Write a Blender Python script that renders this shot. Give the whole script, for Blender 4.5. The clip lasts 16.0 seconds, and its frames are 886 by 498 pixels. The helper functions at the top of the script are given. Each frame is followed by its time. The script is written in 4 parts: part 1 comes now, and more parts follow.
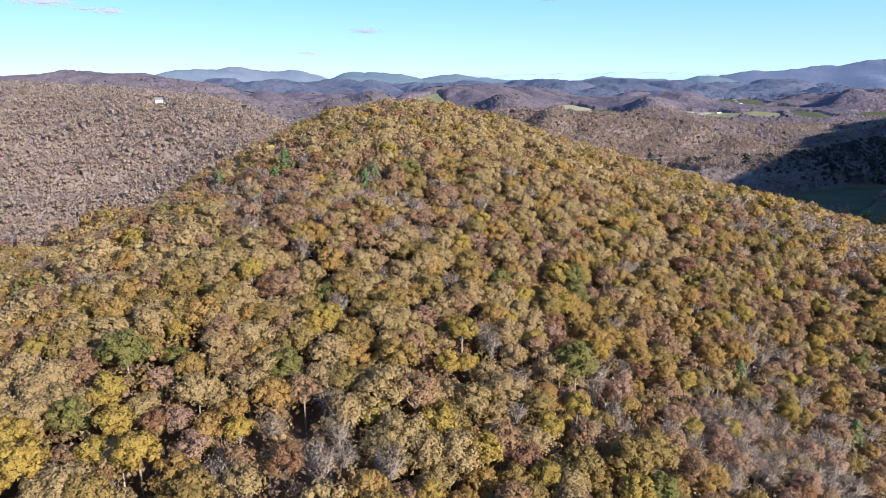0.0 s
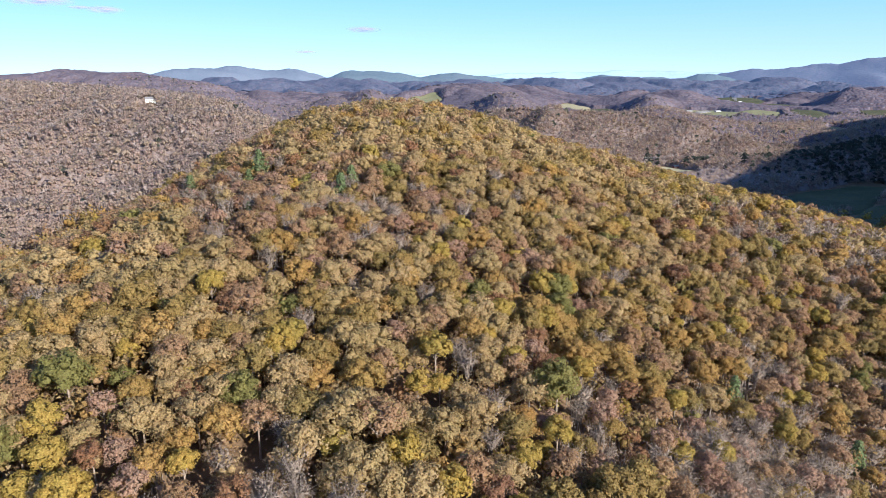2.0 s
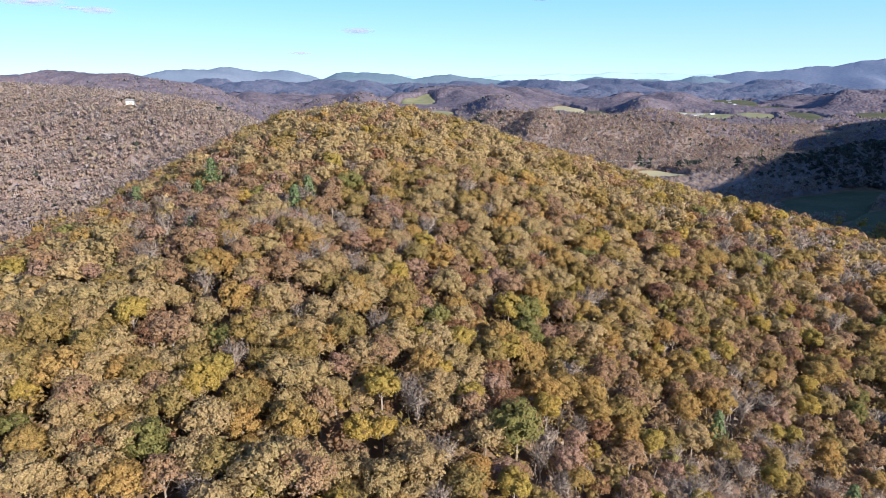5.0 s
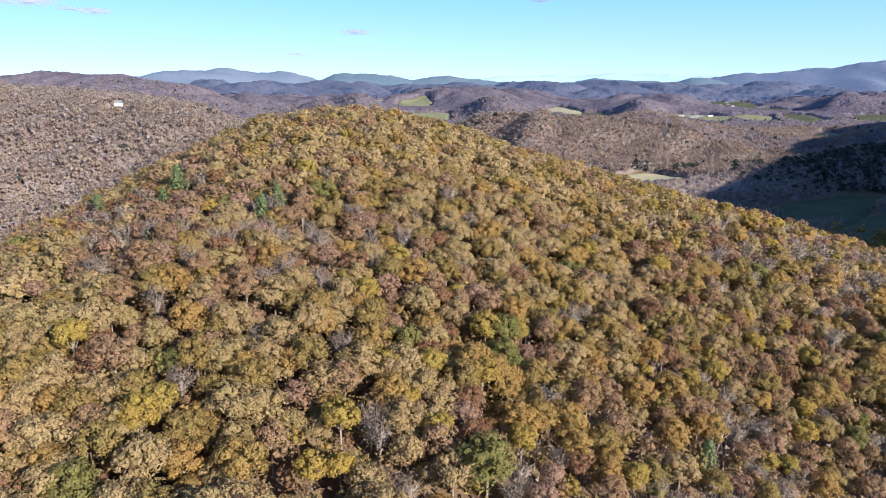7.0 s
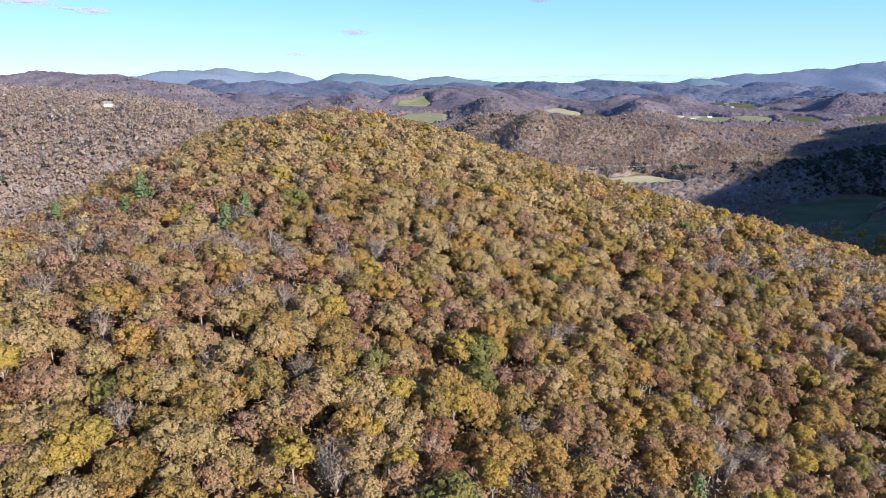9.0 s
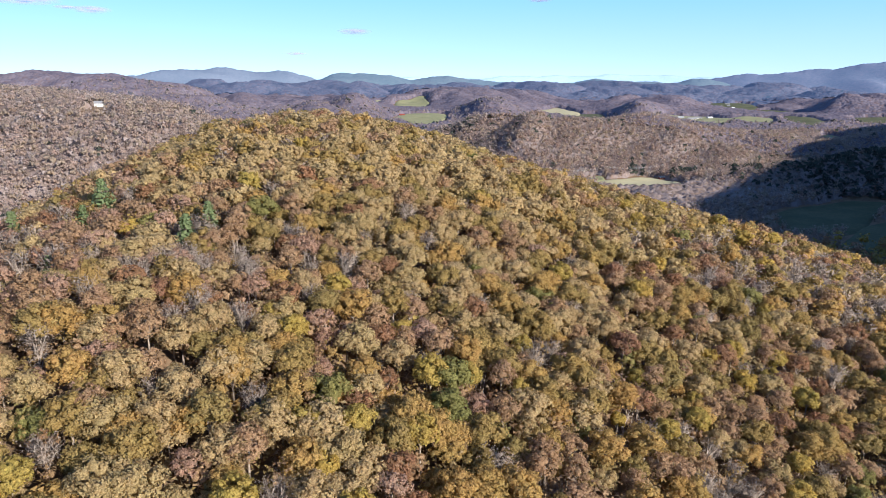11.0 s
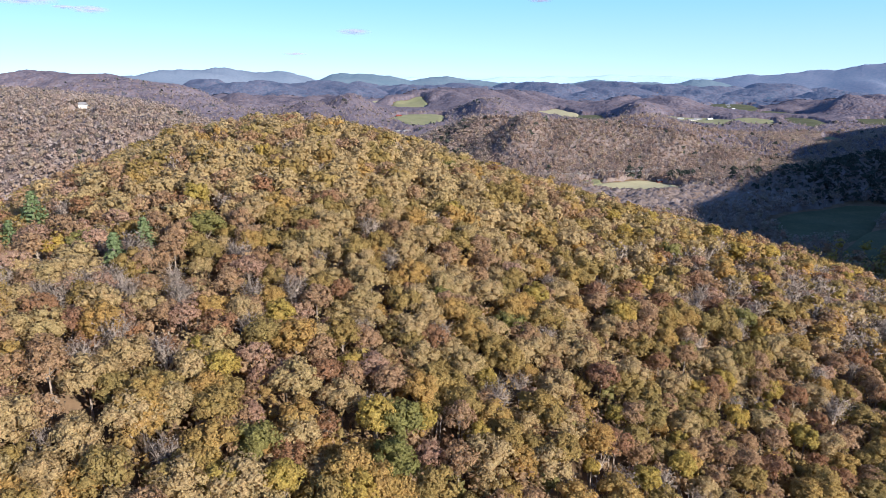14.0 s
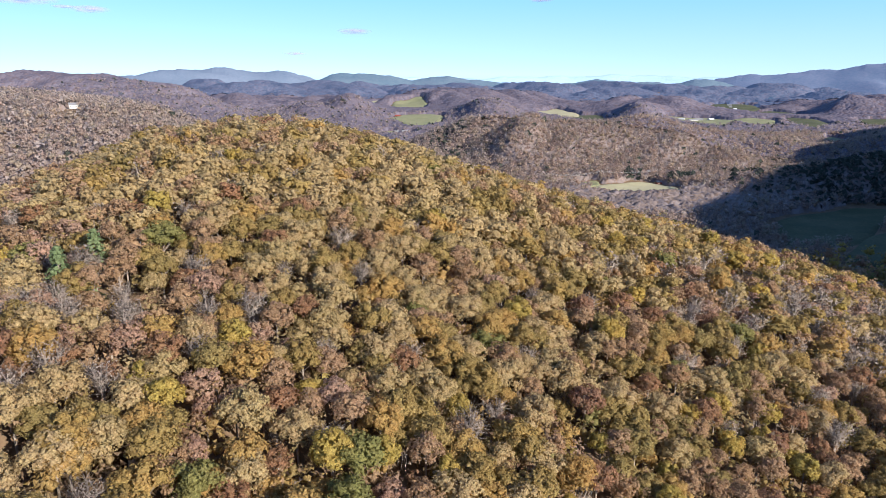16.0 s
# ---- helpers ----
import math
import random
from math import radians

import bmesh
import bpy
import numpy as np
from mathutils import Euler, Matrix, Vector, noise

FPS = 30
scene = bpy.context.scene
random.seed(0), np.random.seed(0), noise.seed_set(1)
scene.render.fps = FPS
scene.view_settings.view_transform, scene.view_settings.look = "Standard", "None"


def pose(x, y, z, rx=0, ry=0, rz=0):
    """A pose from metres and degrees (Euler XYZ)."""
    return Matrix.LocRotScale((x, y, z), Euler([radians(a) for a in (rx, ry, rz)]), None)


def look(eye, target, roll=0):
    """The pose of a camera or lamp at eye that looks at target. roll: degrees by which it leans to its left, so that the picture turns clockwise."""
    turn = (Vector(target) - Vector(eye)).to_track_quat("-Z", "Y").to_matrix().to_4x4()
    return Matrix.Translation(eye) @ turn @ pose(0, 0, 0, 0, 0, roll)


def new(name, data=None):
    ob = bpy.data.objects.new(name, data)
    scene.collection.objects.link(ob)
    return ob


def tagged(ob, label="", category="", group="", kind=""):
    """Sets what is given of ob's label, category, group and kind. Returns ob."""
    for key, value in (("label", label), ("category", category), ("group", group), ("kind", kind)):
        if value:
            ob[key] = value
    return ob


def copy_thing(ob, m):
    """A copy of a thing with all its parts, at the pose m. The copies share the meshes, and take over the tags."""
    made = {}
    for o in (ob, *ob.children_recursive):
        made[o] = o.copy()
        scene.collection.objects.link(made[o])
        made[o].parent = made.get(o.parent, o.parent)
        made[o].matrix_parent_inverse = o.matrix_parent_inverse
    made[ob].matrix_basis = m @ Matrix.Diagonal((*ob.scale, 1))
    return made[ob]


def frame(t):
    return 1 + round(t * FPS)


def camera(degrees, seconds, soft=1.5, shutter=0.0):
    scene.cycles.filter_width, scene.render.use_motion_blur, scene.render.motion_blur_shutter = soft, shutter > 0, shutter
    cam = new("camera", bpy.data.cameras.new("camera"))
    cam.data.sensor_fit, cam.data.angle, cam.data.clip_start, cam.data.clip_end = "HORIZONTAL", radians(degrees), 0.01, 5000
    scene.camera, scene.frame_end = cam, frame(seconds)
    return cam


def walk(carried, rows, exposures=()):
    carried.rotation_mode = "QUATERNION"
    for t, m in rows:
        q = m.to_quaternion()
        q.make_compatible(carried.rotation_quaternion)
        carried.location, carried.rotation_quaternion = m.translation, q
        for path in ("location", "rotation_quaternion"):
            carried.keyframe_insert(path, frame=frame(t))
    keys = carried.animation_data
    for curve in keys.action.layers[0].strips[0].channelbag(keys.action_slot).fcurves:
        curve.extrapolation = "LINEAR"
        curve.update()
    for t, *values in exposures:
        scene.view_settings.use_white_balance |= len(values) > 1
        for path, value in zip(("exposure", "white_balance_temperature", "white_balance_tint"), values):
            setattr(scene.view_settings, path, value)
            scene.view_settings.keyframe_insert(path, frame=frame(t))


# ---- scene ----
import itertools
cam = camera(69.0, 16.0, soft=0.62)
METRES, EYE, TILT, LEAN, TURN = 110.0, 110.0, -15.3, 0.0, 0.0
ROWS = [
    (0.0, 0.0, 0.0, 0.0, 0.0, 0.0, -0.0),
    (0.5, 0.0152, 0.0264, 0.007, 0.01, -0.03, -0.0),
    (1.0, 0.0304, 0.0528, 0.0137, 0.01, -0.06, 0.01),
    (1.5, 0.0459, 0.0787, 0.0205, 0.0, -0.1, 0.04),
    (2.0, 0.0616, 0.1045, 0.0276, -0.01, -0.11, 0.07),
    (2.5, 0.078, 0.1301, 0.0348, -0.1, -0.1, 0.08),
    (3.0, 0.0948, 0.1554, 0.0424, -0.16, -0.06, 0.07),
    (3.5, 0.1109, 0.181, 0.0504, -0.21, -0.03, 0.07),
    (4.0, 0.127, 0.2067, 0.0585, -0.26, -0.01, 0.07),
    (6.5, 0.2055, 0.335, 0.0987, -0.44, 0.09, 0.01),
    (7.0, 0.2214, 0.3602, 0.1072, -0.45, 0.12, 0.0),
    (7.5, 0.2375, 0.3857, 0.1157, -0.44, 0.14, -0.01),
    (8.0, 0.2532, 0.4114, 0.1244, -0.44, 0.15, -0.04),
    (8.5, 0.2686, 0.4375, 0.1329, -0.45, 0.15, -0.05),
    (9.0, 0.2845, 0.4632, 0.1415, -0.45, 0.14, -0.07),
    (11.5, 0.3644, 0.5907, 0.1842, -0.35, 0.1, -0.23),
    (12.0, 0.3804, 0.6162, 0.1923, -0.34, 0.12, -0.25),
    (12.5, 0.3965, 0.6418, 0.2003, -0.34, 0.14, -0.25),
    (13.0, 0.4125, 0.6674, 0.2086, -0.32, 0.14, -0.27),
    (13.5, 0.4281, 0.6935, 0.2167, -0.31, 0.13, -0.27),
    (14.0, 0.4438, 0.7192, 0.2249, -0.29, 0.13, -0.28),
    (14.5, 0.4594, 0.7452, 0.2329, -0.26, 0.13, -0.28),
    (15.0, 0.4753, 0.7708, 0.241, -0.23, 0.13, -0.29),
    (15.5, 0.4912, 0.7966, 0.2488, -0.19, 0.12, -0.32),
    (16.0, 0.5072, 0.8226, 0.2561, -0.14, 0.11, -0.32),
]
walk(cam, [(t, pose(0, 0, EYE, TILT, LEAN, TURN) @ pose(METRES * x, METRES * y, METRES * z, 90 + pitch, roll, yaw)) for t, x, y, z, yaw, pitch, roll in ROWS])


# ---- world, sun and sky ----
SUN_ELEV, SUN_ROT = radians(23.0), radians(133.0)      # low afternoon sun from the right, a little behind
world = bpy.data.worlds.new("sky")
scene.world = world
world.use_nodes = True
wn = world.node_tree
wn.nodes.clear()
sky = wn.nodes.new("ShaderNodeTexSky")
sky.sky_type = "NISHITA"
sky.sun_disc = False
sky.sun_elevation, sky.sun_rotation = SUN_ELEV, SUN_ROT
sky.altitude = 900
sky.air_density, sky.dust_density, sky.ozone_density = 0.6, 0.0, 3.0
bg = wn.nodes.new("ShaderNodeBackground")
bg.inputs["Strength"].default_value = 0.085
wo = wn.nodes.new("ShaderNodeOutputWorld")
# thin bright haze evens the sky out towards the horizon
co = wn.nodes.new("ShaderNodeTexCoord")
up = wn.nodes.new("ShaderNodeSeparateXYZ")
band = wn.nodes.new("ShaderNodeValToRGB")
stops = ((0.0, (0.285, 0.38, 0.405)), (0.05, (0.245, 0.37, 0.41)), (0.125, (0.155, 0.345, 0.425)), (0.3, (0.09, 0.175, 0.305)), (1.0, (0.04, 0.085, 0.20)))
for p in (0.05, 0.125, 0.3):
    band.color_ramp.elements.new(p)
for e, (p, c) in zip(band.color_ramp.elements, stops):
    e.position, e.color = p, (*c, 1)
gain = wn.nodes.new("ShaderNodeVectorMath")
gain.operation = "SCALE"
gain.inputs["Scale"].default_value = 10.0
mix = wn.nodes.new("ShaderNodeMix")
mix.data_type = "RGBA"
mix.inputs["Factor"].default_value = 0.72
wn.links.new(co.outputs["Generated"], up.inputs[0])
wn.links.new(up.outputs["Z"], band.inputs[0])
wn.links.new(band.outputs[0], gain.inputs[0])
wn.links.new(sky.outputs[0], mix.inputs["A"])
wn.links.new(gain.outputs[0], mix.inputs["B"])
wn.links.new(mix.outputs["Result"], bg.inputs[0])
wn.links.new(bg.outputs[0], wo.inputs[0])

sun = new("sun", bpy.data.lights.new("sun", "SUN"))
sun.data.energy, sun.data.angle, sun.data.color = 4.35, radians(0.6), (1.0, 0.865, 0.62)
to_sun = Vector((math.sin(SUN_ROT) * math.cos(SUN_ELEV), math.cos(SUN_ROT) * math.cos(SUN_ELEV), math.sin(SUN_ELEV)))
sun.matrix_world = look(to_sun * 900, (0, 0, 0))
scene.view_settings.exposure = 1.36
scene.view_settings.use_white_balance = True
scene.view_settings.white_balance_temperature, scene.view_settings.white_balance_tint = 5500, 16


# ---- materials ----
def material(name, rough=0.8, spec=0.2):
    m = bpy.data.materials.new(name)
    m.use_nodes = True
    nt = m.node_tree
    b = nt.nodes["Principled BSDF"]
    b.inputs["Roughness"].default_value = rough
    b.inputs["Specular IOR Level"].default_value = spec
    return m, nt, b


def add_node(nt, kind, **values):
    n = nt.nodes.new(kind)
    for k, v in values.items():
        n.inputs[k].default_value = v
    return n


def ramp_node(nt, stops):
    r = nt.nodes.new("ShaderNodeValToRGB")
    while len(r.color_ramp.elements) < len(stops):
        r.color_ramp.elements.new(0.5)
    for e, (p, c) in zip(r.color_ramp.elements, stops):
        e.position, e.color = p, (*c, 1)
    return r


def noise_mix(name, colours, scale, rough=0.85, bump=0.0, fine=6.0, spec=0.15):
    """A surface of colours blended by two scales of noise in metres."""
    m, nt, b = material(name, rough, spec)
    co = nt.nodes.new("ShaderNodeNewGeometry")
    big = add_node(nt, "ShaderNodeTexNoise", Scale=1.0 / scale, Detail=5.0, Roughness=0.6)
    small = add_node(nt, "ShaderNodeTexNoise", Scale=fine / scale, Detail=4.0, Roughness=0.7)
    nt.links.new(co.outputs["Position"], big.inputs["Vector"])
    nt.links.new(co.outputs["Position"], small.inputs["Vector"])
    add = nt.nodes.new("ShaderNodeMath")
    add.operation = "ADD"
    half = nt.nodes.new("ShaderNodeMath")
    half.operation = "MULTIPLY"
    half.inputs[1].default_value = 0.5
    nt.links.new(big.outputs[0], add.inputs[0])
    nt.links.new(small.outputs[0], add.inputs[1])
    nt.links.new(add.outputs[0], half.inputs[0])
    k = len(colours) - 1
    r = ramp_node(nt, [(0.32 + 0.36 * i / max(k, 1), c) for i, c in enumerate(colours)])
    nt.links.new(half.outputs[0], r.inputs[0])
    nt.links.new(r.outputs[0], b.inputs["Base Color"])
    if bump:
        bp = add_node(nt, "ShaderNodeBump", Strength=0.6, Distance=bump)
        nt.links.new(small.outputs[0], bp.inputs["Height"])
        nt.links.new(bp.outputs[0], b.inputs["Normal"])
    return m


def translucent(nt, b, colour_socket, amount):
    """Leaves let some of the sun through."""
    tr = nt.nodes.new("ShaderNodeBsdfTranslucent")
    mx = nt.nodes.new("ShaderNodeMixShader")
    mx.inputs[0].default_value = amount
    nt.links.new(colour_socket, tr.inputs["Color"])
    nt.links.new(b.outputs[0], mx.inputs[1])
    nt.links.new(tr.outputs[0], mx.inputs[2])
    nt.links.new(mx.outputs[0], nt.nodes["Material Output"].inputs["Surface"])


def leaf_grain(nt, b, geo, colour_in):
    """Fine leaf grain inside each spray: lightness and relief at the size of single leaves."""
    fine = add_node(nt, "ShaderNodeTexNoise", Scale=3.2, Detail=3.0, Roughness=0.7)
    nt.links.new(geo.outputs["Position"], fine.inputs["Vector"])
    grain = add_node(nt, "ShaderNodeMapRange")
    grain.inputs["From Min"].default_value, grain.inputs["From Max"].default_value = 0.3, 0.7
    grain.inputs["To Min"].default_value, grain.inputs["To Max"].default_value = 0.45, 1.55
    hsv = nt.nodes.new("ShaderNodeHueSaturation")
    nt.links.new(fine.outputs[0], grain.inputs[0])
    nt.links.new(grain.outputs[0], hsv.inputs["Value"])
    nt.links.new(colour_in, hsv.inputs["Color"])
    nt.links.new(hsv.outputs[0], b.inputs["Base Color"])
    bp = add_node(nt, "ShaderNodeBump", Strength=0.7, Distance=0.35)
    nt.links.new(fine.outputs[0], bp.inputs["Height"])
    nt.links.new(bp.outputs[0], b.inputs["Normal"])
    translucent(nt, b, hsv.outputs[0], 0.52)


def leaf_material(name, colours):
    """Foliage whose hue differs from tree to tree and whose lightness differs from leaf spray to leaf spray."""
    m, nt, b = material(name, 0.6, 0.25)
    info = nt.nodes.new("ShaderNodeObjectInfo")
    geo = nt.nodes.new("ShaderNodeNewGeometry")
    k = len(colours) - 1
    r = ramp_node(nt, [(i / max(k, 1), c) for i, c in enumerate(colours)])
    nt.links.new(info.outputs["Random"], r.inputs[0])
    hsv = nt.nodes.new("ShaderNodeHueSaturation")
    val = add_node(nt, "ShaderNodeMapRange")
    val.inputs["To Min"].default_value, val.inputs["To Max"].default_value = 0.9, 1.1
    hue = add_node(nt, "ShaderNodeMapRange")
    hue.inputs["To Min"].default_value, hue.inputs["To Max"].default_value = 0.485, 0.515
    nz = add_node(nt, "ShaderNodeTexNoise", Scale=0.45, Detail=2.0)
    nt.links.new(geo.outputs["Position"], nz.inputs["Vector"])
    nt.links.new(geo.outputs["Random Per Island"], val.inputs[0])
    nt.links.new(nz.outputs[0], hue.inputs[0])
    nt.links.new(val.outputs[0], hsv.inputs["Value"])
    nt.links.new(hue.outputs[0], hsv.inputs["Hue"])
    nt.links.new(r.outputs[0], hsv.inputs["Color"])
    leaf_grain(nt, b, geo, hsv.outputs[0])
    return m


def woods_material(name):
    """Foliage of the joined woods: each tree carries its own leaf colour."""
    m, nt, b = material(name, 0.65, 0.2)
    at = nt.nodes.new("ShaderNodeAttribute")
    at.attribute_name = "tint"
    geo = nt.nodes.new("ShaderNodeNewGeometry")
    hsv = nt.nodes.new("ShaderNodeHueSaturation")
    val = add_node(nt, "ShaderNodeMapRange")
    val.inputs["To Min"].default_value, val.inputs["To Max"].default_value = 0.88, 1.12
    nt.links.new(geo.outputs["Random Per Island"], val.inputs[0])
    nt.links.new(val.outputs[0], hsv.inputs["Value"])
    nt.links.new(at.outputs["Color"], hsv.inputs["Color"])
    leaf_grain(nt, b, geo, hsv.outputs[0])
    return m


BARK = noise_mix("grey_bark", [(0.15, 0.12, 0.095), (0.28, 0.23, 0.19), (0.41, 0.35, 0.295)], 0.8, 0.9)
TWIG = noise_mix("pale_bare_twigs", [(0.24, 0.20, 0.17), (0.36, 0.30, 0.26), (0.46, 0.395, 0.345)], 0.8, 0.9)
LITTER = noise_mix("leaf_litter", [(0.09, 0.06, 0.038), (0.17, 0.115, 0.07), (0.25, 0.17, 0.105)], 9.0, 0.95, 0.15)
# two tones of grass: valley shade is put into the darker, sun into the lighter
SHADE_GRASS = noise_mix("shade_dark_grass", [(0.05, 0.055, 0.028), (0.08, 0.085, 0.042), (0.13, 0.12, 0.065)], 30.0, 0.9, 0.05, 12.0)
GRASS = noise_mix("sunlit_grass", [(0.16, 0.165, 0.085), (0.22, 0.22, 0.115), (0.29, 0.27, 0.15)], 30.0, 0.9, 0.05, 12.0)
STRAW = noise_mix("dry_hay_field", [(0.28, 0.255, 0.15), (0.37, 0.335, 0.20), (0.44, 0.395, 0.25)], 30.0, 0.9, 0.05, 12.0)
WHITE = noise_mix("white_clapboard", [(0.68, 0.67, 0.64), (0.8, 0.79, 0.76)], 1.5, 0.6)
ROOF = noise_mix("grey_shingle_roof", [(0.16, 0.16, 0.17), (0.26, 0.26, 0.27)], 1.0, 0.8)
RED = noise_mix("red_barn_paint", [(0.22, 0.05, 0.035), (0.3, 0.075, 0.05)], 1.0, 0.7)
METAL = noise_mix("galvanised_steel", [(0.4, 0.41, 0.42), (0.55, 0.56, 0.57)], 0.5, 0.45)
GLASS_DARK = noise_mix("dark_window_glass", [(0.02, 0.025, 0.03), (0.04, 0.045, 0.05)], 1.0, 0.1, spec=0.5)
POLE = noise_mix("weathered_pole_wood", [(0.16, 0.12, 0.09), (0.28, 0.22, 0.17)], 0.6, 0.85)
WOODS = woods_material("autumn_woods_foliage")


# ---- the lie of the land ----
BASE = -26.0
HILL = np.array([           # rows from near to far, columns from left to right, 90 m apart
    [3.6, 0.2, -0.2, -0.1, -1.7, -6.2, -7.9, -6.5],
    [9.1, 8.7, 12.4, 16.5, 13.5, 0.7, -5.2, -3.7],
    [10.6, 6.1, 5.0, 3.1, 6.0, -1.5, -3.3, 1.0],
    [8.8, 6.7, 26.6, 13.4, 4.2, -2.9, -1.4, 4.8],
    [6.0, -3.3, 28.3, 17.8, 15.4, 12.1, 9.8, 8.1],
    [6.2, -4.9, 26.5, 25.2, 11.5, 10.3, 12.1, 2.4],
    [3.0, 2.2, 32.6, 35.1, 18.3, 16.9, 7.0, -20.4],
    [-4.3, -5.2, 5.7, 3.7, -0.8, 7.4, 1.9, -33.1]])
HILL_X, HILL_Y, HILL_S = np.arange(8) * 90.0 - 270.0, np.arange(8) * 90.0 - 110.0, 80.0
# ridges: lines of (x, y, height over the valley), and the width of their flanks
RIDGES = [
    ([(-1000, 1000, 110), (-656, 1000, 110), (-513, 950, 106), (-441, 900, 102), (-367, 850, 97), (-318, 840, 82), (-251, 850, 54), (-170, 900, 14)], 230.0),
    ([(-1325, 1900, 88), (-1139, 1900, 98), (-1049, 1880, 109), (-949, 1860, 100), (-849, 1840, 103), (-764, 1800, 93), (-675, 1740, 66), (-585, 1650, 42), (-429, 1500, 24), (-284, 1400, 10)], 230.0),
    ([(-310, 2050, 6), (-270, 2070, 20), (-240, 2100, 28), (-195, 2150, 22), (-165, 2170, 4)], 62.0),
    ([(-239, 2500, 4), (-131, 2450, 32), (-30, 2450, 50), (50, 2450, 54), (149, 2400, 36), (278, 2300, 10)], 120.0),
    ([(314, 2900, 4), (390, 2950, 26), (512, 2950, 30), (672, 2900, 14)], 110.0),
    ([(72, 1210, 40), (105, 1200, 58), (144, 1190, 64), (199, 1165, 60)], 58.0),
    ([(210, 1160, 58), (253, 1150, 60), (336, 1160, 55), (396, 1200, 64), (454, 1200, 50), (551, 1200, 36), (610, 1150, 30), (640, 1090, 18), (600, 1010, 4)], 118.0),
    ([(140, 975, 4), (160, 1030, 42), (182, 1090, 64), (199, 1150, 70)], 40.0),
    ([(72, 1240, 40), (44, 1180, 30), (20, 1110, 8)], 44.0),
    ([(300, 1080, 26), (330, 1010, 10)], 60.0),
    ([(450, 1110, 26), (480, 1030, 6)], 60.0),
    ([(385, 872, 4), (421, 858, 14), (453, 852, 21), (492, 850, 26), (531, 850, 33), (574, 850, 41), (700, 850, 66), (900, 830, 110)], 74.0),
    ([(654, 1200, 2), (728, 1200, 10), (809, 1200, 30), (1000, 1230, 74)], 90.0),
    # unseen ridge out to the right, heights set so its shadow fills the valley
    ([(560, 200, 136), (622, 350, 192), (660, 433, 202), (808, 606, 206), (1212, 1110, 204), (1480, 1400, 140)], 170.0),
    ([(-900, -500, 100), (-300, -700, 70), (500, -600, 100)], 250.0),
]
# pastures: (x, y, half length, half depth, turn, material, words)
FIELDS = [
    # first entry: trees kept off so the camera sees the house
    (-354, 817, 13, 36, 0.42, LITTER, "leaf-strewn clearing opened to show a house"),
    (300, 888, 56, 42, 0.15, STRAW, "mown hay field in the valley"),
    (232, 915, 32, 18, 0.1, GRASS, "narrow green strip beside the hay field"),
    (430, 690, 120, 40, 0.75, SHADE_GRASS, "shaded green valley pasture"),
    (440, 610, 90, 34, 0.75, SHADE_GRASS, "shaded green pasture at the foot of a slope"),
    (400, 2050, 62, 150, 0.0, STRAW, "pale cut hay field between woods"),
    (451, 1890, 60, 120, 0.0, SHADE_GRASS, "green pasture beside the hay field"),
    (730, 1800, 74, 130, 0.0, GRASS, "green village meadow"),
    (842, 1740, 52, 90, -0.2, GRASS, "green sloping pasture below the village"),
    (1043, 2310, 80, 150, -0.2, SHADE_GRASS, "green sloping pasture on a low rise"),
    (1060, 2050, 70, 110, 0.0, SHADE_GRASS, "green pasture beyond the village"),
    (1125, 1660, 66, 110, -0.5, SHADE_GRASS, "broad green sloping hillside pasture"),
    (950, 1700, 44, 110, -0.3, SHADE_GRASS, "shaded green sloping pasture"),
    (857, 1400, 34, 80, -0.4, GRASS, "small green valley field"),
    (-7, 1807, 72, 130, 0.0, GRASS, "green sloping pasture by a farm"),
    (-49, 1569, 40, 40, 0.0, GRASS, "farmyard grass beside a barn"),
    (-52, 2320, 62, 130, 0.0, GRASS, "green sloping pasture under a wooded hill"),
    (-196, 2470, 34, 90, 0.0, STRAW, "pale sloping pasture by a wooded knoll"),
    (1893, 3050, 100, 220, 0.0, GRASS, "green pasture under far hills"),
]
LATTICE = np.random.default_rng(11).random((256, 256))


def value_noise(x, y):
    i, j = np.floor(x).astype(int), np.floor(y).astype(int)
    u, v = x - i, y - j
    u, v = u * u * (3 - 2 * u), v * v * (3 - 2 * v)
    i, j, k, m = i % 256, j % 256, (i + 1) % 256, (j + 1) % 256
    return (LATTICE[i, j] * (1 - u) + LATTICE[k, j] * u) * (1 - v) + (LATTICE[i, m] * (1 - u) + LATTICE[k, m] * u) * v


def crests(x, y):
    """Rolling hills with rounded tops and stream valleys between them, 0 to 1."""
    wx, wy = x + 110 * value_noise(x / 260 + 7, y / 260), y + 110 * value_noise(x / 260, y / 260 + 9)
    a, b = 0.86 * wx + 0.5 * wy, 0.86 * wy - 0.5 * wx
    h = 0.0
    for size, w, o in ((240.0, 0.62, 3.3), (120.0, 0.28, 31.7), (62.0, 0.1, 77.1)):
        h = h + w * np.abs(2 * value_noise(a / size + o, b / (1.6 * size) + o) - 1) ** 0.9
    return np.clip(h / 0.62, 0, 1.15)


def valley_floor(x, y):
    u = np.clip((np.hypot(x, y) - 1300) / 900, 0, 1)
    return BASE + 26 * u * u * (3 - 2 * u)


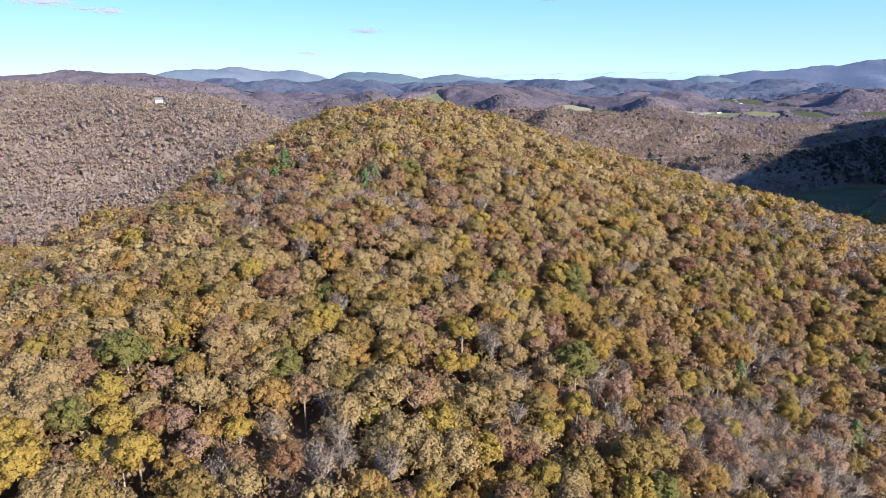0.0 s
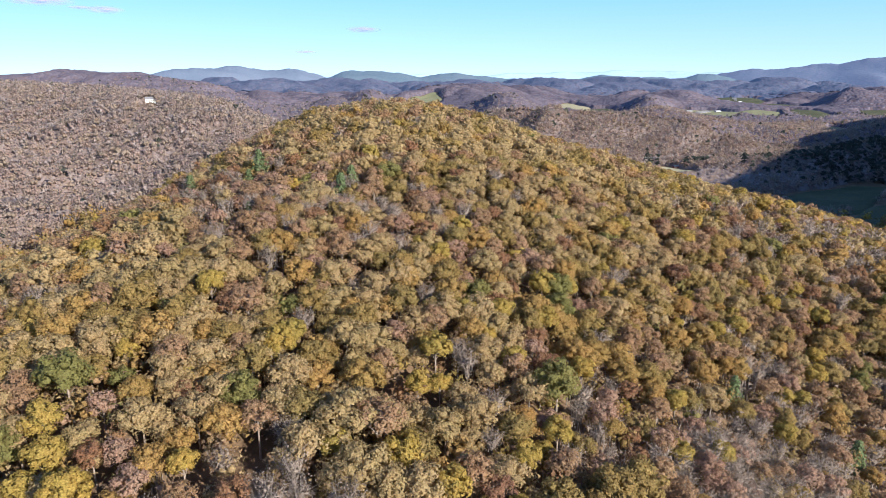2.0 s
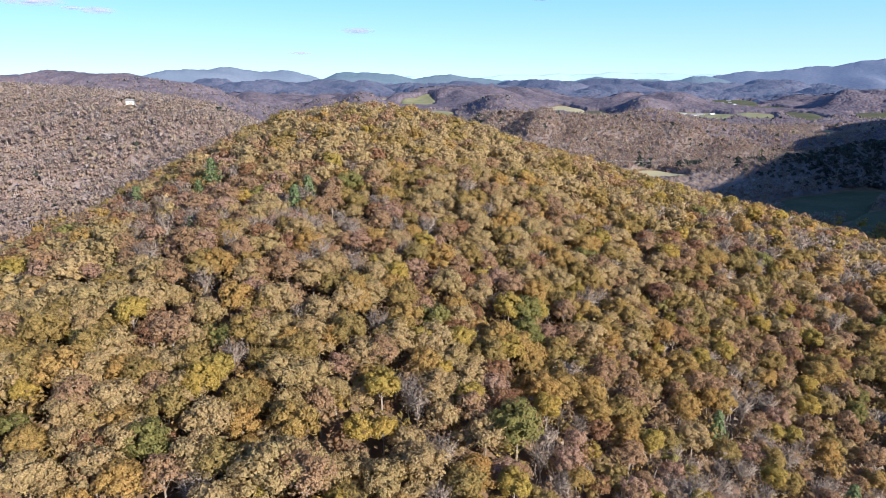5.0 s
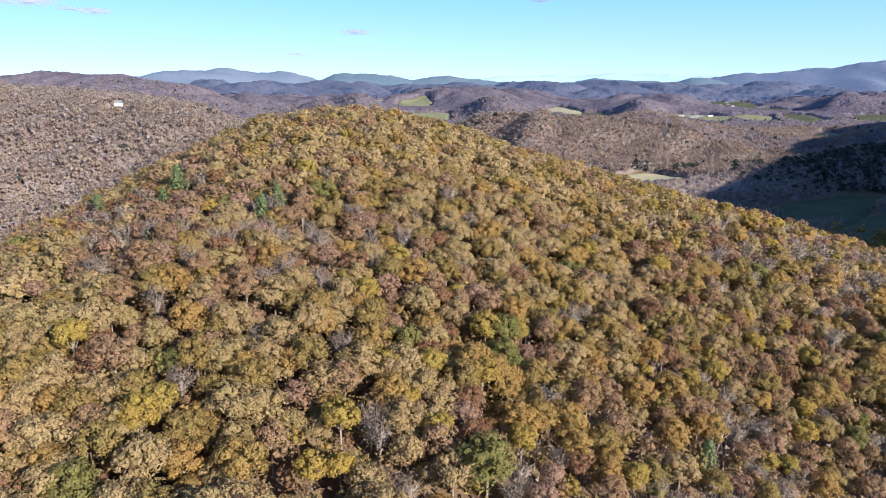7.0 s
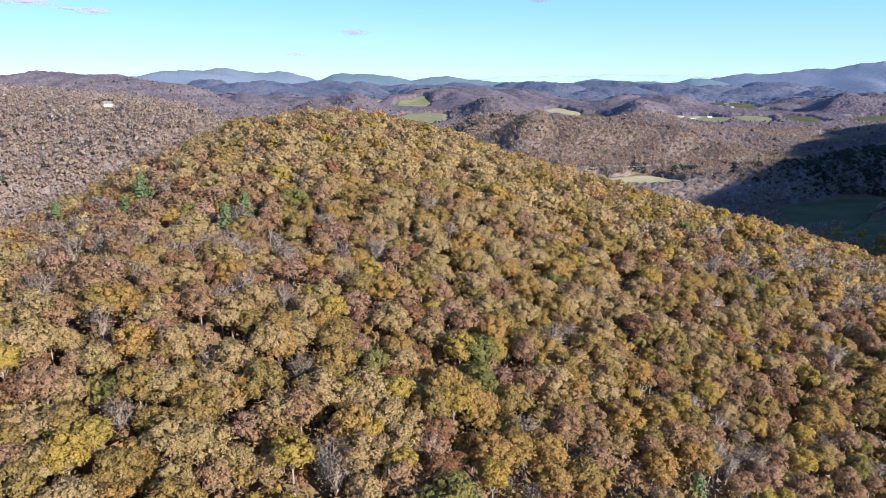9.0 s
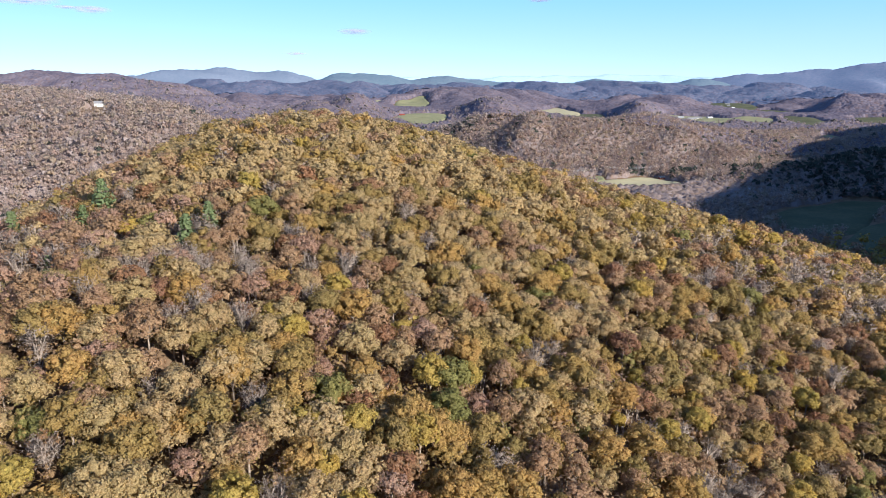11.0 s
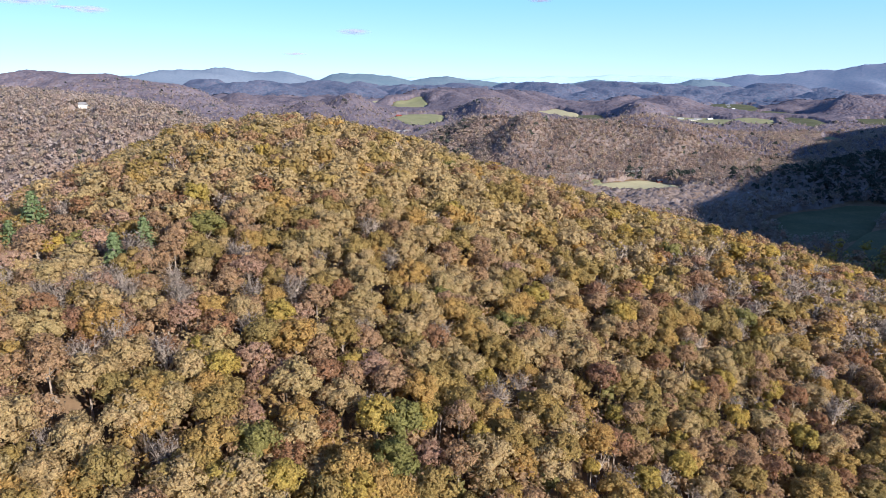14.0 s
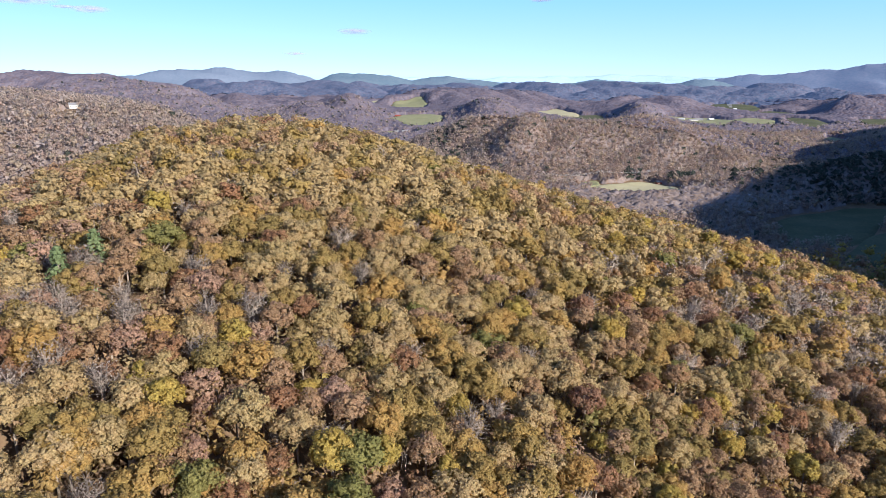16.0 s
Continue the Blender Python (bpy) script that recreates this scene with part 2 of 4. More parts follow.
def land(x, y):
    """Height of the ground; x and y are arrays."""
    x, y = np.asarray(x, float), np.asarray(y, float)
    shape = x.shape
    x, y = x.ravel(), y.ravel()
    gx = np.exp(-(x[:, None] - HILL_X) ** 2 / (2 * HILL_S ** 2))
    gy = np.exp(-(y[:, None] - HILL_Y) ** 2 / (2 * HILL_S ** 2))
    main = np.einsum("nj,ji,ni->n", gy, HILL, gx)
    soft = 5.0
    total = np.exp(np.clip(main, -60, 400) / soft) + 1.0
    for line, w in RIDGES:
        best = np.zeros_like(x)
        for (x0, y0, h0), (x1, y1, h1) in zip(line[:-1], line[1:]):
            dx, dy = x1 - x0, y1 - y0
            u = np.clip(((x - x0) * dx + (y - y0) * dy) / (dx * dx + dy * dy), 0, 1)
            d = np.hypot(x - x0 - u * dx, y - y0 - u * dy)
            d = d * (1 + 0.18 * np.sin(x * 0.021 + y * 0.013) + 0.1 * np.sin(x * 0.05 - y * 0.043))
            best = np.maximum(best, (h0 + u * (h1 - h0)) * np.exp(-(d / w) ** 2))
        total += np.exp(best / soft) - 1.0
    r = np.hypot(x, y)
    far = np.flatnonzero((r > 1150) & (y > 0))
    if len(far):
        xx, yy, rr = x[far], y[far], r[far]
        open_ = np.ones(len(far))       # hills are lowered along sight lines so the pastures show from the camera
        for fx, fy, a, b, *_ in FIELDS:
            q = math.hypot(fx, fy)
            if q > 1300:
                along, aside = (xx * fx + yy * fy) / q, np.abs(xx * fy - yy * fx) / q
                open_ *= 1 - 0.9 * np.exp(-(aside / (a + 55)) ** 4 - ((along - q + 90) / (b + 190)) ** 4)
        left = np.clip((xx + 0.42 * yy) / 250, 0.25, 1)
        total[far] += np.exp(open_ * left * np.clip((rr - 1150) / 700, 0, 1) * np.clip((4350 - rr) / 350, 0, 1) * (48 + 14 * np.clip((rr - 1700) / 2400, 0, 1)) * crests(xx, yy) / soft) - 1.0
    z = valley_floor(x, y) + soft * np.log(total)
    for fx, fy, a, b, turn, _, words in FIELDS[1:]:
        c, s = math.cos(turn), math.sin(turn)
        u, v = (x - fx) * c + (y - fy) * s, -(x - fx) * s + (y - fy) * c
        flat = 0.9 * np.exp(-(((u / a) ** 2 + (v / b) ** 2) / 1.6) ** 2)
        rise = 0.055 * np.clip(v + b, 0, 3 * b) if "sloping" in words else 0.0
        z += (valley_floor(fx, fy) + 1.5 + rise - z) * flat
    z += 0.8 * np.sin(x * 0.061 + 1.3 * np.sin(y * 0.037)) * np.sin(y * 0.053)
    return z.reshape(shape)


def ground_at(x, y):
    return float(land(np.array([x]), np.array([y]))[0])


# ---- mesh helpers ----
def tri_mesh(name, verts, faces, mats, mat_index=None, tint=None, smooth=False, normals=None):
    """A mesh from arrays of triangles or quads."""
    me = bpy.data.meshes.new(name)
    verts, faces = np.asarray(verts, np.float32), np.asarray(faces, np.int32)
    n, k = faces.shape
    me.vertices.add(len(verts))
    me.vertices.foreach_set("co", verts.ravel())
    me.loops.add(n * k)
    me.loops.foreach_set("vertex_index", faces.ravel())
    me.polygons.add(n)
    me.polygons.foreach_set("loop_start", np.arange(0, n * k, k, dtype=np.int32))
    for m in mats:
        me.materials.append(m)
    if mat_index is not None:
        me.polygons.foreach_set("material_index", np.asarray(mat_index, np.int32))
    if tint is not None:
        at = me.attributes.new("tint", "FLOAT_COLOR", "FACE")
        at.data.foreach_set("color", np.c_[tint, np.ones(len(tint))].astype(np.float32).ravel())
    if normals is not None:      # leaf sprays are shaded as the rounded clump that they belong to
        cn = me.attributes.new("custom_normal", "FLOAT_VECTOR", "POINT")
        cn.data.foreach_set("vector", np.asarray(normals, np.float32).ravel())
    me.update(calc_edges=True)
    if smooth:
        me.polygons.foreach_set("use_smooth", np.ones(n, bool))
    return me


def part(name, bm, mat, parent, label=""):
    me = bpy.data.meshes.new(name)
    bm.to_mesh(me)
    bm.free()
    me.materials.append(mat)
    ob = new(name, me)
    ob.parent = parent
    return tagged(ob, label=label)


def box_bm(x, y, z, dx, dy, dz, bevel=0.0):
    bm = bmesh.new()
    bmesh.ops.create_cube(bm, size=1.0, matrix=Matrix.Translation((x, y, z + dz / 2)) @ Matrix.Diagonal((dx, dy, dz, 1)))
    if bevel:
        bmesh.ops.bevel(bm, geom=bm.edges[:], offset=bevel, segments=1, affect="EDGES")
    return bm


# ---- ground: one sheet to the horizon ----
def ground_sheet():
    r = np.concatenate([[0.01], np.arange(0, 520, 7.5)[1:], np.geomspace(520, 5600, 110)])
    a = np.concatenate([np.linspace(-0.95, 0.95, 230), np.linspace(0.95, 2 * math.pi - 0.95, 110)[1:-1]])
    rr, aa = np.meshgrid(r, a, indexing="ij")
    x, y = 28 + rr * np.sin(aa), 50 + rr * np.cos(aa)
    z = land(x, y)
    n, k = x.shape
    idx = np.arange(n * k).reshape(n, k)
    nxt = np.roll(idx, -1, axis=1)
    quads = np.stack([idx[:-1], nxt[:-1], nxt[1:], idx[1:]], -1).reshape(-1, 4)[:, ::-1]
    verts = np.c_[x.ravel(), y.ravel(), z.ravel()]
    me = tri_mesh("ground", verts, quads, [LITTER], smooth=True)
    tagged(new("ground", me), "wooded hills covered in brown fallen leaves", "ground", kind="structure")


ground_sheet()

def in_field(x, y, grow=1.0):
    hit = np.zeros(np.shape(x), bool)
    for fx, fy, a, b, turn, _, _ in FIELDS:
        c, s = math.cos(turn), math.sin(turn)
        u, v = (x - fx) * c + (y - fy) * s, -(x - fx) * s + (y - fy) * c
        ang = np.arctan2(v / b, u / a)
        edge = 1 + 0.12 * np.sin(3 * ang + fx) + 0.07 * np.sin(5 * ang + fy)
        hit |= (u / a) ** 2 + (v / b) ** 2 < (grow * edge) ** 2
    return hit


def field(fx, fy, a, b, turn, mat, words):
    rings, seg = 10, 40
    ang = np.linspace(0, 2 * math.pi, seg, endpoint=False)
    edge = 1 + 0.12 * np.sin(3 * ang + fx) + 0.07 * np.sin(5 * ang + fy)
    rad = np.linspace(0.02, 1, rings)[:, None] * edge
    u, v = a * rad * np.cos(ang), b * rad * np.sin(ang)
    c, s = math.cos(turn), math.sin(turn)
    x, y = fx + u * c - v * s, fy + u * s + v * c
    lift = 0.5 + np.hypot(fx, fy) / 900
    z = land(x, y) + lift
    z[-1] -= lift + 1.0
    idx = np.arange(rings * seg).reshape(rings, seg)
    nxt = np.roll(idx, -1, 1)
    quads = np.stack([idx[:-1], idx[1:], nxt[1:], nxt[:-1]], -1).reshape(-1, 4)
    me = tri_mesh("field", np.c_[x.ravel(), y.ravel(), z.ravel()], quads, [mat], smooth=True)
    tagged(new("field", me), words, "field", kind="structure")


for f in FIELDS:
    field(*f)


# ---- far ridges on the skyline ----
def ridge_material(name, a, b, haze_glow=0.0):
    """Mountains far off, with haze put into their blue colour and a faint glow."""
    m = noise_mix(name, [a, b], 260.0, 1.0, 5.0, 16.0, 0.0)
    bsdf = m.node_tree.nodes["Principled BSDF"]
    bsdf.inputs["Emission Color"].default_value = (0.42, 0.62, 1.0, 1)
    bsdf.inputs["Emission Strength"].default_value = haze_glow
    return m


def far_ridge(dist, line, depth, mat, words, seed):
    """A long ridge round the viewer with spurs down its face: line is (bearing, crest height) from left to right."""
    r = np.random.default_rng(seed)
    a = np.linspace(line[0][0], line[-1][0], 420)
    crest = np.interp(a, [p[0] for p in line], [p[1] for p in line])
    k = np.hanning(31)
    crest = np.convolve(np.pad(crest, 15, "edge"), k / k.sum(), "valid")
    rough = sum(h * np.sin(a * f + r.uniform(0, 6)) for f, h in ((37, 4.0), (83, 4.0), (150, 2.4), (290, 1.4), (520, 0.8), (1100, 0.6)))
    f = np.linspace(-1, 1, 26)
    body = np.where(f < 0, 1 - np.abs(f) ** 1.25, 1 - np.abs(f) ** 1.6)[:, None]
    spur = sum(w * np.sin(a[None] * q + r.uniform(0, 6) + 6.0 * np.sin(f[:, None] * 3.1 + a[None] * 17 + r.uniform(0, 6))) for q, w in ((23, 0.10), (47, 0.09), (110, 0.03)))
    z = rough[None] * body ** 12 - 60 + (crest + 60)[None] * body * (1 + spur * (1 - body) * 2.0)
    d = dist + np.where(f < 0, f * 1.9, f)[:, None] * depth + np.zeros_like(a)[None]
    v = np.stack([28 + d * np.sin(a), 50 + d * np.cos(a), z], -1).reshape(-1, 3)
    idx = np.arange(len(v)).reshape(len(f), len(a))
    quads = np.stack([idx[:-1, :-1], idx[:-1, 1:], idx[1:, 1:], idx[1:, :-1]], -1).reshape(-1, 4)
    me = tri_mesh("backdrop", v, quads, [mat], smooth=True)
    tagged(new("backdrop", me), words, "mountain", kind="structure")


HAZE_FAR = ridge_material("haze_blue_ridge", (0.30, 0.42, 0.55), (0.34, 0.46, 0.58), 0.08)
HAZE_MID = ridge_material("haze_grey_mountain", (0.12, 0.155, 0.205), (0.16, 0.185, 0.235), 0.03)
HAZE_NEAR = ridge_material("hazed_wooded_ridge", (0.08, 0.125, 0.155), (0.14, 0.17, 0.19), 0.04)
HAZE_DARK = ridge_material("hazed_wooded_mountain", (0.085, 0.12, 0.18), (0.16, 0.165, 0.22), 0.04)
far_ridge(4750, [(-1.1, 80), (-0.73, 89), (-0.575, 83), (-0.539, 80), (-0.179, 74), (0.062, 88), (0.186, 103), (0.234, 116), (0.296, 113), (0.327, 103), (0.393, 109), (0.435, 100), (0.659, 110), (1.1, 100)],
          90, HAZE_FAR, "pale blue mountains on the horizon", 1)
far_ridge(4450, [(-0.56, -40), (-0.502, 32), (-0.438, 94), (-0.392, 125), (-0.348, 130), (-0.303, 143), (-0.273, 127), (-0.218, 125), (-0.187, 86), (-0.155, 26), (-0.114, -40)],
          240, HAZE_MID, "long blue-grey wooded mountain", 2)
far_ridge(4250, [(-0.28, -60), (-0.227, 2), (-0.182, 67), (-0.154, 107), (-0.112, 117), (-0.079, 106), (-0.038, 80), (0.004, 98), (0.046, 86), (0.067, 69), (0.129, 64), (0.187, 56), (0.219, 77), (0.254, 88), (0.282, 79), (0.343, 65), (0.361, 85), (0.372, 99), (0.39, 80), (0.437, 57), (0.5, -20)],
          240, HAZE_NEAR, "chain of low wooded blue hills", 3)
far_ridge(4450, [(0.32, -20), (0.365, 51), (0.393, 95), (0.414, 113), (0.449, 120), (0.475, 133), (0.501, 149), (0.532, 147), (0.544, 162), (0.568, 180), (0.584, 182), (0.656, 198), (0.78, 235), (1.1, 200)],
          280, HAZE_DARK, "high blue wooded mountain above the valley", 4)


# ---- trees ----
def unit(v):
    return v / np.maximum(np.linalg.norm(v, axis=-1, keepdims=True), 1e-9)


def sprays(rng, p, n, size, quad, out=None):
    """Small leaf sprays at the points p that face n; triangles, or rhombs of two triangles."""
    k = len(p)
    t = unit(np.cross(n, rng.normal(size=(k, 3))))
    b = np.cross(n, t)
    s = size * rng.uniform(0.6, 1.3, (k, 1))
    nv = unit((n if out is None else out) * 0.6 + n * 0.8)
    if quad:
        a0, a1, a2, a3 = p - t * s * 0.62, p - b * s * 0.42 + n * s * 0.1, p + t * s * 0.62, p + b * s * 0.42 + n * s * 0.1
        v = np.stack([a0, a1, a2, a3], 1).reshape(-1, 3)
        f = (np.arange(k) * 4)[:, None, None] + np.array([[0, 1, 2], [0, 2, 3]])
        return v, f.reshape(-1, 3), np.repeat(nv, 4, 0)
    v = np.stack([p + t * s * 0.75, p - t * s * 0.5 + b * s * 0.62, p - t * s * 0.4 - b * s * 0.62], 1).reshape(-1, 3)
    return v, np.arange(k * 3).reshape(-1, 3), np.repeat(nv, 3, 0)


def slivers(p0, p1, w, rng):
    """Thin twigs that taper from p0 to p1."""
    d = unit(p1 - p0)
    t = unit(np.cross(d, rng.normal(size=d.shape))) * np.reshape(w, (-1, 1))
    v = np.stack([p0 - t, p0 + t, p1], 1).reshape(-1, 3)
    nv = unit((p0 + p1) * [0.3, 0.3, 0] + d * [0.5, 0.5, 0] + [0, 0, 0.7])
    return v, np.arange(len(v)).reshape(-1, 3), np.repeat(nv, 3, 0)


def limb(p0, p1, r0, r1, sides):
    """A tapered branch."""
    d = unit(np.asarray(p1, float) - p0)
    t = unit(np.cross(d, [0.31, 0.77, 0.2]))
    b = np.cross(d, t)
    a = np.arange(sides) * 2 * math.pi / sides
    ring = np.cos(a)[:, None] * t + np.sin(a)[:, None] * b
    v = np.vstack([p0 + ring * r0, p1 + ring * r1])
    i = np.arange(sides)
    j = (i + 1) % sides
    f = np.vstack([np.c_[i, j, j + sides], np.c_[i, j + sides, i + sides]])
    return v, f


def merge(pieces):
    vs, fs, ns, n = [], [], [], 0
    for v, f, *nv in pieces:
        f = np.asarray(f)
        if not nv:
            face = unit(np.cross(v[f[:, 1]] - v[f[:, 0]], v[f[:, 2]] - v[f[:, 0]])) if len(f) else np.zeros((0, 3))
            nv = [np.zeros_like(v)]
            for i in range(3):
                np.add.at(nv[0], f[:, i], face)
        vs.append(v)
        fs.append(f + n)
        ns.append(unit(nv[0]))
        n += len(v)
    return (np.vstack(vs), np.vstack(fs), np.vstack(ns)) if vs else (np.zeros((0, 3)), np.zeros((0, 3), int), np.zeros((0, 3)))


GR = (1 + 5 ** 0.5) / 2
ICO_V = unit(np.array([(-1, GR, 0), (1, GR, 0), (-1, -GR, 0), (1, -GR, 0), (0, -1, GR), (0, 1, GR), (0, -1, -GR), (0, 1, -GR), (GR, 0, -1), (GR, 0, 1), (-GR, 0, -1), (-GR, 0, 1)], float))
ICO_F = np.array([f for f in itertools.combinations(range(12), 3) if max(np.linalg.norm(ICO_V[i] - ICO_V[j]) for i, j in itertools.combinations(f, 2)) < 1.1])
OCT_V = np.vstack([np.eye(3), -np.eye(3)])
OCT_F = np.array([f for f in itertools.product((0, 3), (1, 4), (2, 5))])
for solid, faces in ((ICO_V, ICO_F), (OCT_V, OCT_F)):
    a, b, c = (solid[faces[:, i]] for i in range(3))
    inward = (np.cross(b - a, c - a) * a).sum(1) < 0
    faces[inward] = faces[inward][:, ::-1]


def clump(rng, c, r, fine):
    """The dense heart of a leaf clump: a small uneven mass, turned at random and open below."""
    v, f = (ICO_V, ICO_F) if fine else (OCT_V, OCT_F)
    q = np.linalg.qr(rng.normal(size=(3, 3)))[0]
    q = q * np.linalg.det(q)
    d = v @ q
    f = f[d[f].mean(1)[:, 2] > (-0.5 if fine else -2.0)]
    return c + d * r * rng.uniform(0.78, 1.15, (len(d), 1)) * [1, 1, 0.9], f, d


def puff(rng, lod, radius, tall, narrow):
    """A far-off crown: an open dome of loose sprays round a small dense heart."""
    k, size = ((54, 0.95), (28, 1.2))[lod - 4]
    deep = rng.uniform(1.2, 1.5)
    mid = np.array([0, 0, tall - radius * 0.95 * deep])
    v = unit(rng.normal(size=(k, 3)) + [0, 0, 0.45])
    shape = np.array([narrow * rng.uniform(0.85, 1.15), narrow * rng.uniform(0.85, 1.15), deep])
    p = mid + v * radius * rng.uniform(0.6, 1.1, (k, 1)) * shape + rng.normal(size=(k, 3)) * 0.3
    n = unit(v + rng.normal(size=(k, 3)) * 0.55)
    out = [sprays(rng, p, n, size, False, unit(v * 0.75 + [0, 0, 0.5]))]
    for turn in rng.uniform(0, 2.1) + np.arange(3) * 2.09:
        aside = np.array([math.cos(turn), math.sin(turn), rng.uniform(-0.5, 0.7)]) * radius * 0.3
        out.append(clump(rng, mid + aside * shape, radius * rng.uniform(0.32, 0.44) * shape, False))
    return merge(out)


def broadleaf(rng, lod, radius=4.5, tall=14.6, fill=1.0, narrow=1.0):
    """Crown and wood of a broadleaved tree, as two lists of triangles: a dome of leafy lobes, each set with small sprays. lod 0 is the finest."""
    if lod >= 4:
        return puff(rng, lod, radius, tall, narrow), merge([])
    lobes, per, size = ((18, 84, 0.42), (15, 38, 0.6), (12, 27, 0.78), (6, 20, 1.05))[lod]
    mid = np.array([0, 0, tall - radius * 1.0])
    i = np.arange(lobes)
    up = 1 - (i + 0.5) / lobes * 1.5
    turn = i * 2.39996 + rng.uniform(0, 6.3)
    u = np.c_[np.sqrt(1 - up ** 2) * np.cos(turn), np.sqrt(1 - up ** 2) * np.sin(turn), up]
    u = unit(u + rng.normal(size=(lobes, 3)) * 0.2)
    shape = np.array([narrow * rng.uniform(0.88, 1.12), narrow * rng.uniform(0.88, 1.12), rng.uniform(0.86, 1.05)])
    c = mid + u * rng.uniform(0.5, 0.78, (lobes, 1)) * radius * shape * (1, 1, 1, 0.9)[lod]
    r = rng.uniform(0.27, 0.44, lobes) * radius * (1.0, 1.08, 1.14, 1.4)[lod]
    leaf = []
    for k_, (ci, ri, ui) in enumerate(zip(c, r, u)):
        k = int(math.ceil(per * fill))
        v = unit(rng.normal(size=(k, 3)) + ui * 0.95 + [0, 0, 0.4])
        p = ci + v * ri * rng.uniform(0.78, 1.16, (k, 1)) * [1, 1, 0.88]
        inside = (np.linalg.norm(p[:, None] - c[None], axis=2) < r[None] * 0.72).any(1)
        p, v = p[~inside], v[~inside]
        if len(p):
            n = unit(v + rng.normal(size=p.shape) * 0.5)
            leaf.append(sprays(rng, p, n, size * (0.86 if fill < 1 else 1), False, unit(v * 0.8 + (p - mid) / radius * 0.55)))
        leaf.append(clump(rng, ci, ri * (0.78 if fill == 1 else 0.58) * (1.0, 0.95, 0.84, 0.86)[lod], False))
    if lod < 3:
        leaf.append(clump(rng, mid, shape * radius * (0.55 if fill == 1 else 0.4), True))
    wood = []
    if lod < 3:
        sides = (6, 3, 3)[lod]
        wood.append(limb(np.zeros(3) - [0, 0, 0.8], mid + [0, 0, -0.1 * radius], 0.28, 0.15, sides))
    if lod < 2:
        for ci in c[:: 2 if lod == 0 else 4]:
            foot = mid * [1, 1, rng.uniform(0.55, 0.9)]
            wood.append(limb(foot, ci, 0.1, 0.04, 3))
        if fill < 1:
            k = 46 if lod == 0 else 16
            ends = mid + unit(rng.normal(size=(k, 3)) + [0, 0, 0.7]) * radius * rng.uniform(0.7, 1.12, (k, 1)) * shape
            wood.append(slivers(c[rng.integers(0, lobes, k)], ends, np.full(k, 0.035), rng))
    return merge(leaf), merge(wood)


def bare_tree(rng, lod, tall=13.5, spread=3.2):
    """A leafless tree: a forked trunk and a haze of rising twigs, with a few leaves left."""
    if lod >= 4:
        k, m = ((16, 16), (8, 9))[lod - 4]
        st = np.c_[rng.normal(size=(k, 2)) * 0.9, rng.uniform(0.0, 0.5, k) * tall]
        en = st * [1, 1, 0] + np.c_[rng.normal(size=(k, 2)) * spread * 0.55, rng.uniform(0.7, 1.05, k) * tall]
        p = np.c_[rng.normal(size=(m, 2)) * spread * 0.6, tall * rng.uniform(0.45, 0.95, m)]
        out = unit((p - [0, 0, tall * 0.55]) * [1, 1, 0.7] + [0, 0, 0.3])
        return merge([sprays(rng, p, unit(out + rng.normal(size=(m, 3)) * 0.6), (1.2, 2.0)[lod - 4], False, out)]), merge([slivers(st, en, np.full(k, (0.16, 0.28)[lod - 4]), rng)])
    if lod == 3:
        k = 9
        st = np.c_[rng.normal(size=(k, 2)) * 0.5, rng.uniform(0.1, 0.6, k) * tall]
        en = np.c_[rng.normal(size=(k, 2)) * spread * 0.6, rng.uniform(0.75, 1.0, k) * tall]
        p = np.c_[rng.normal(size=(16, 2)) * spread * 0.5, tall * rng.uniform(0.4, 0.98, 16)]
        out = unit((p - [0, 0, tall * 0.6]) * [1, 1, 0.6])
        return merge([sprays(rng, p, unit(out + rng.normal(size=(16, 3)) * 0.5), 1.4, False, out)]), merge([slivers(st, en, np.full(k, 0.16), rng)])
    k0, k1 = ((18, 44), (14, 26), (11, 18))[lod]
    wide = (0.032, 0.045, 0.06)[lod]
    wood = []
    if lod < 4:
        wood.append(limb(np.array([0, 0, -0.8]), np.array([0.2, 0.1, tall * 0.62]), 0.2, 0.1, 5 if lod == 0 else 3))
    for i in range(k0):
        a, z0 = rng.uniform(0, 2 * math.pi), tall * rng.uniform(0.25, 0.6)
        out = spread * rng.uniform(0.35, 0.95)
        p0 = np.array([0.1, 0.05, z0])
        p1 = np.array([out * math.cos(a), out * math.sin(a), tall * rng.uniform(0.7, 0.95)])
        if lod < 2:
            wood.append(limb(p0, p1, 0.09, 0.03, 3))
        s = rng.uniform(0.25, 1.0, (k1, 1))
        st = p0 + (p1 - p0) * s
        en = st + unit(rng.normal(size=(k1, 3)) * 0.75 + [math.cos(a) * 0.5, math.sin(a) * 0.5, 1.0]) * rng.uniform(0.12, 0.26, (k1, 1)) * tall
        wood.append(slivers(st, en, np.full(k1, wide), rng))
    k = (240, 110, 44)[lod]
    p = np.c_[rng.normal(size=(k, 2)) * spread * 0.45, tall * rng.uniform(0.5, 0.98, k)]
    leaf = sprays(rng, p, unit(rng.normal(size=(k, 3)) + [0, 0, 0.5]), (0.3, 0.45, 0.75)[lod], False)
    return merge([leaf]), merge(wood)


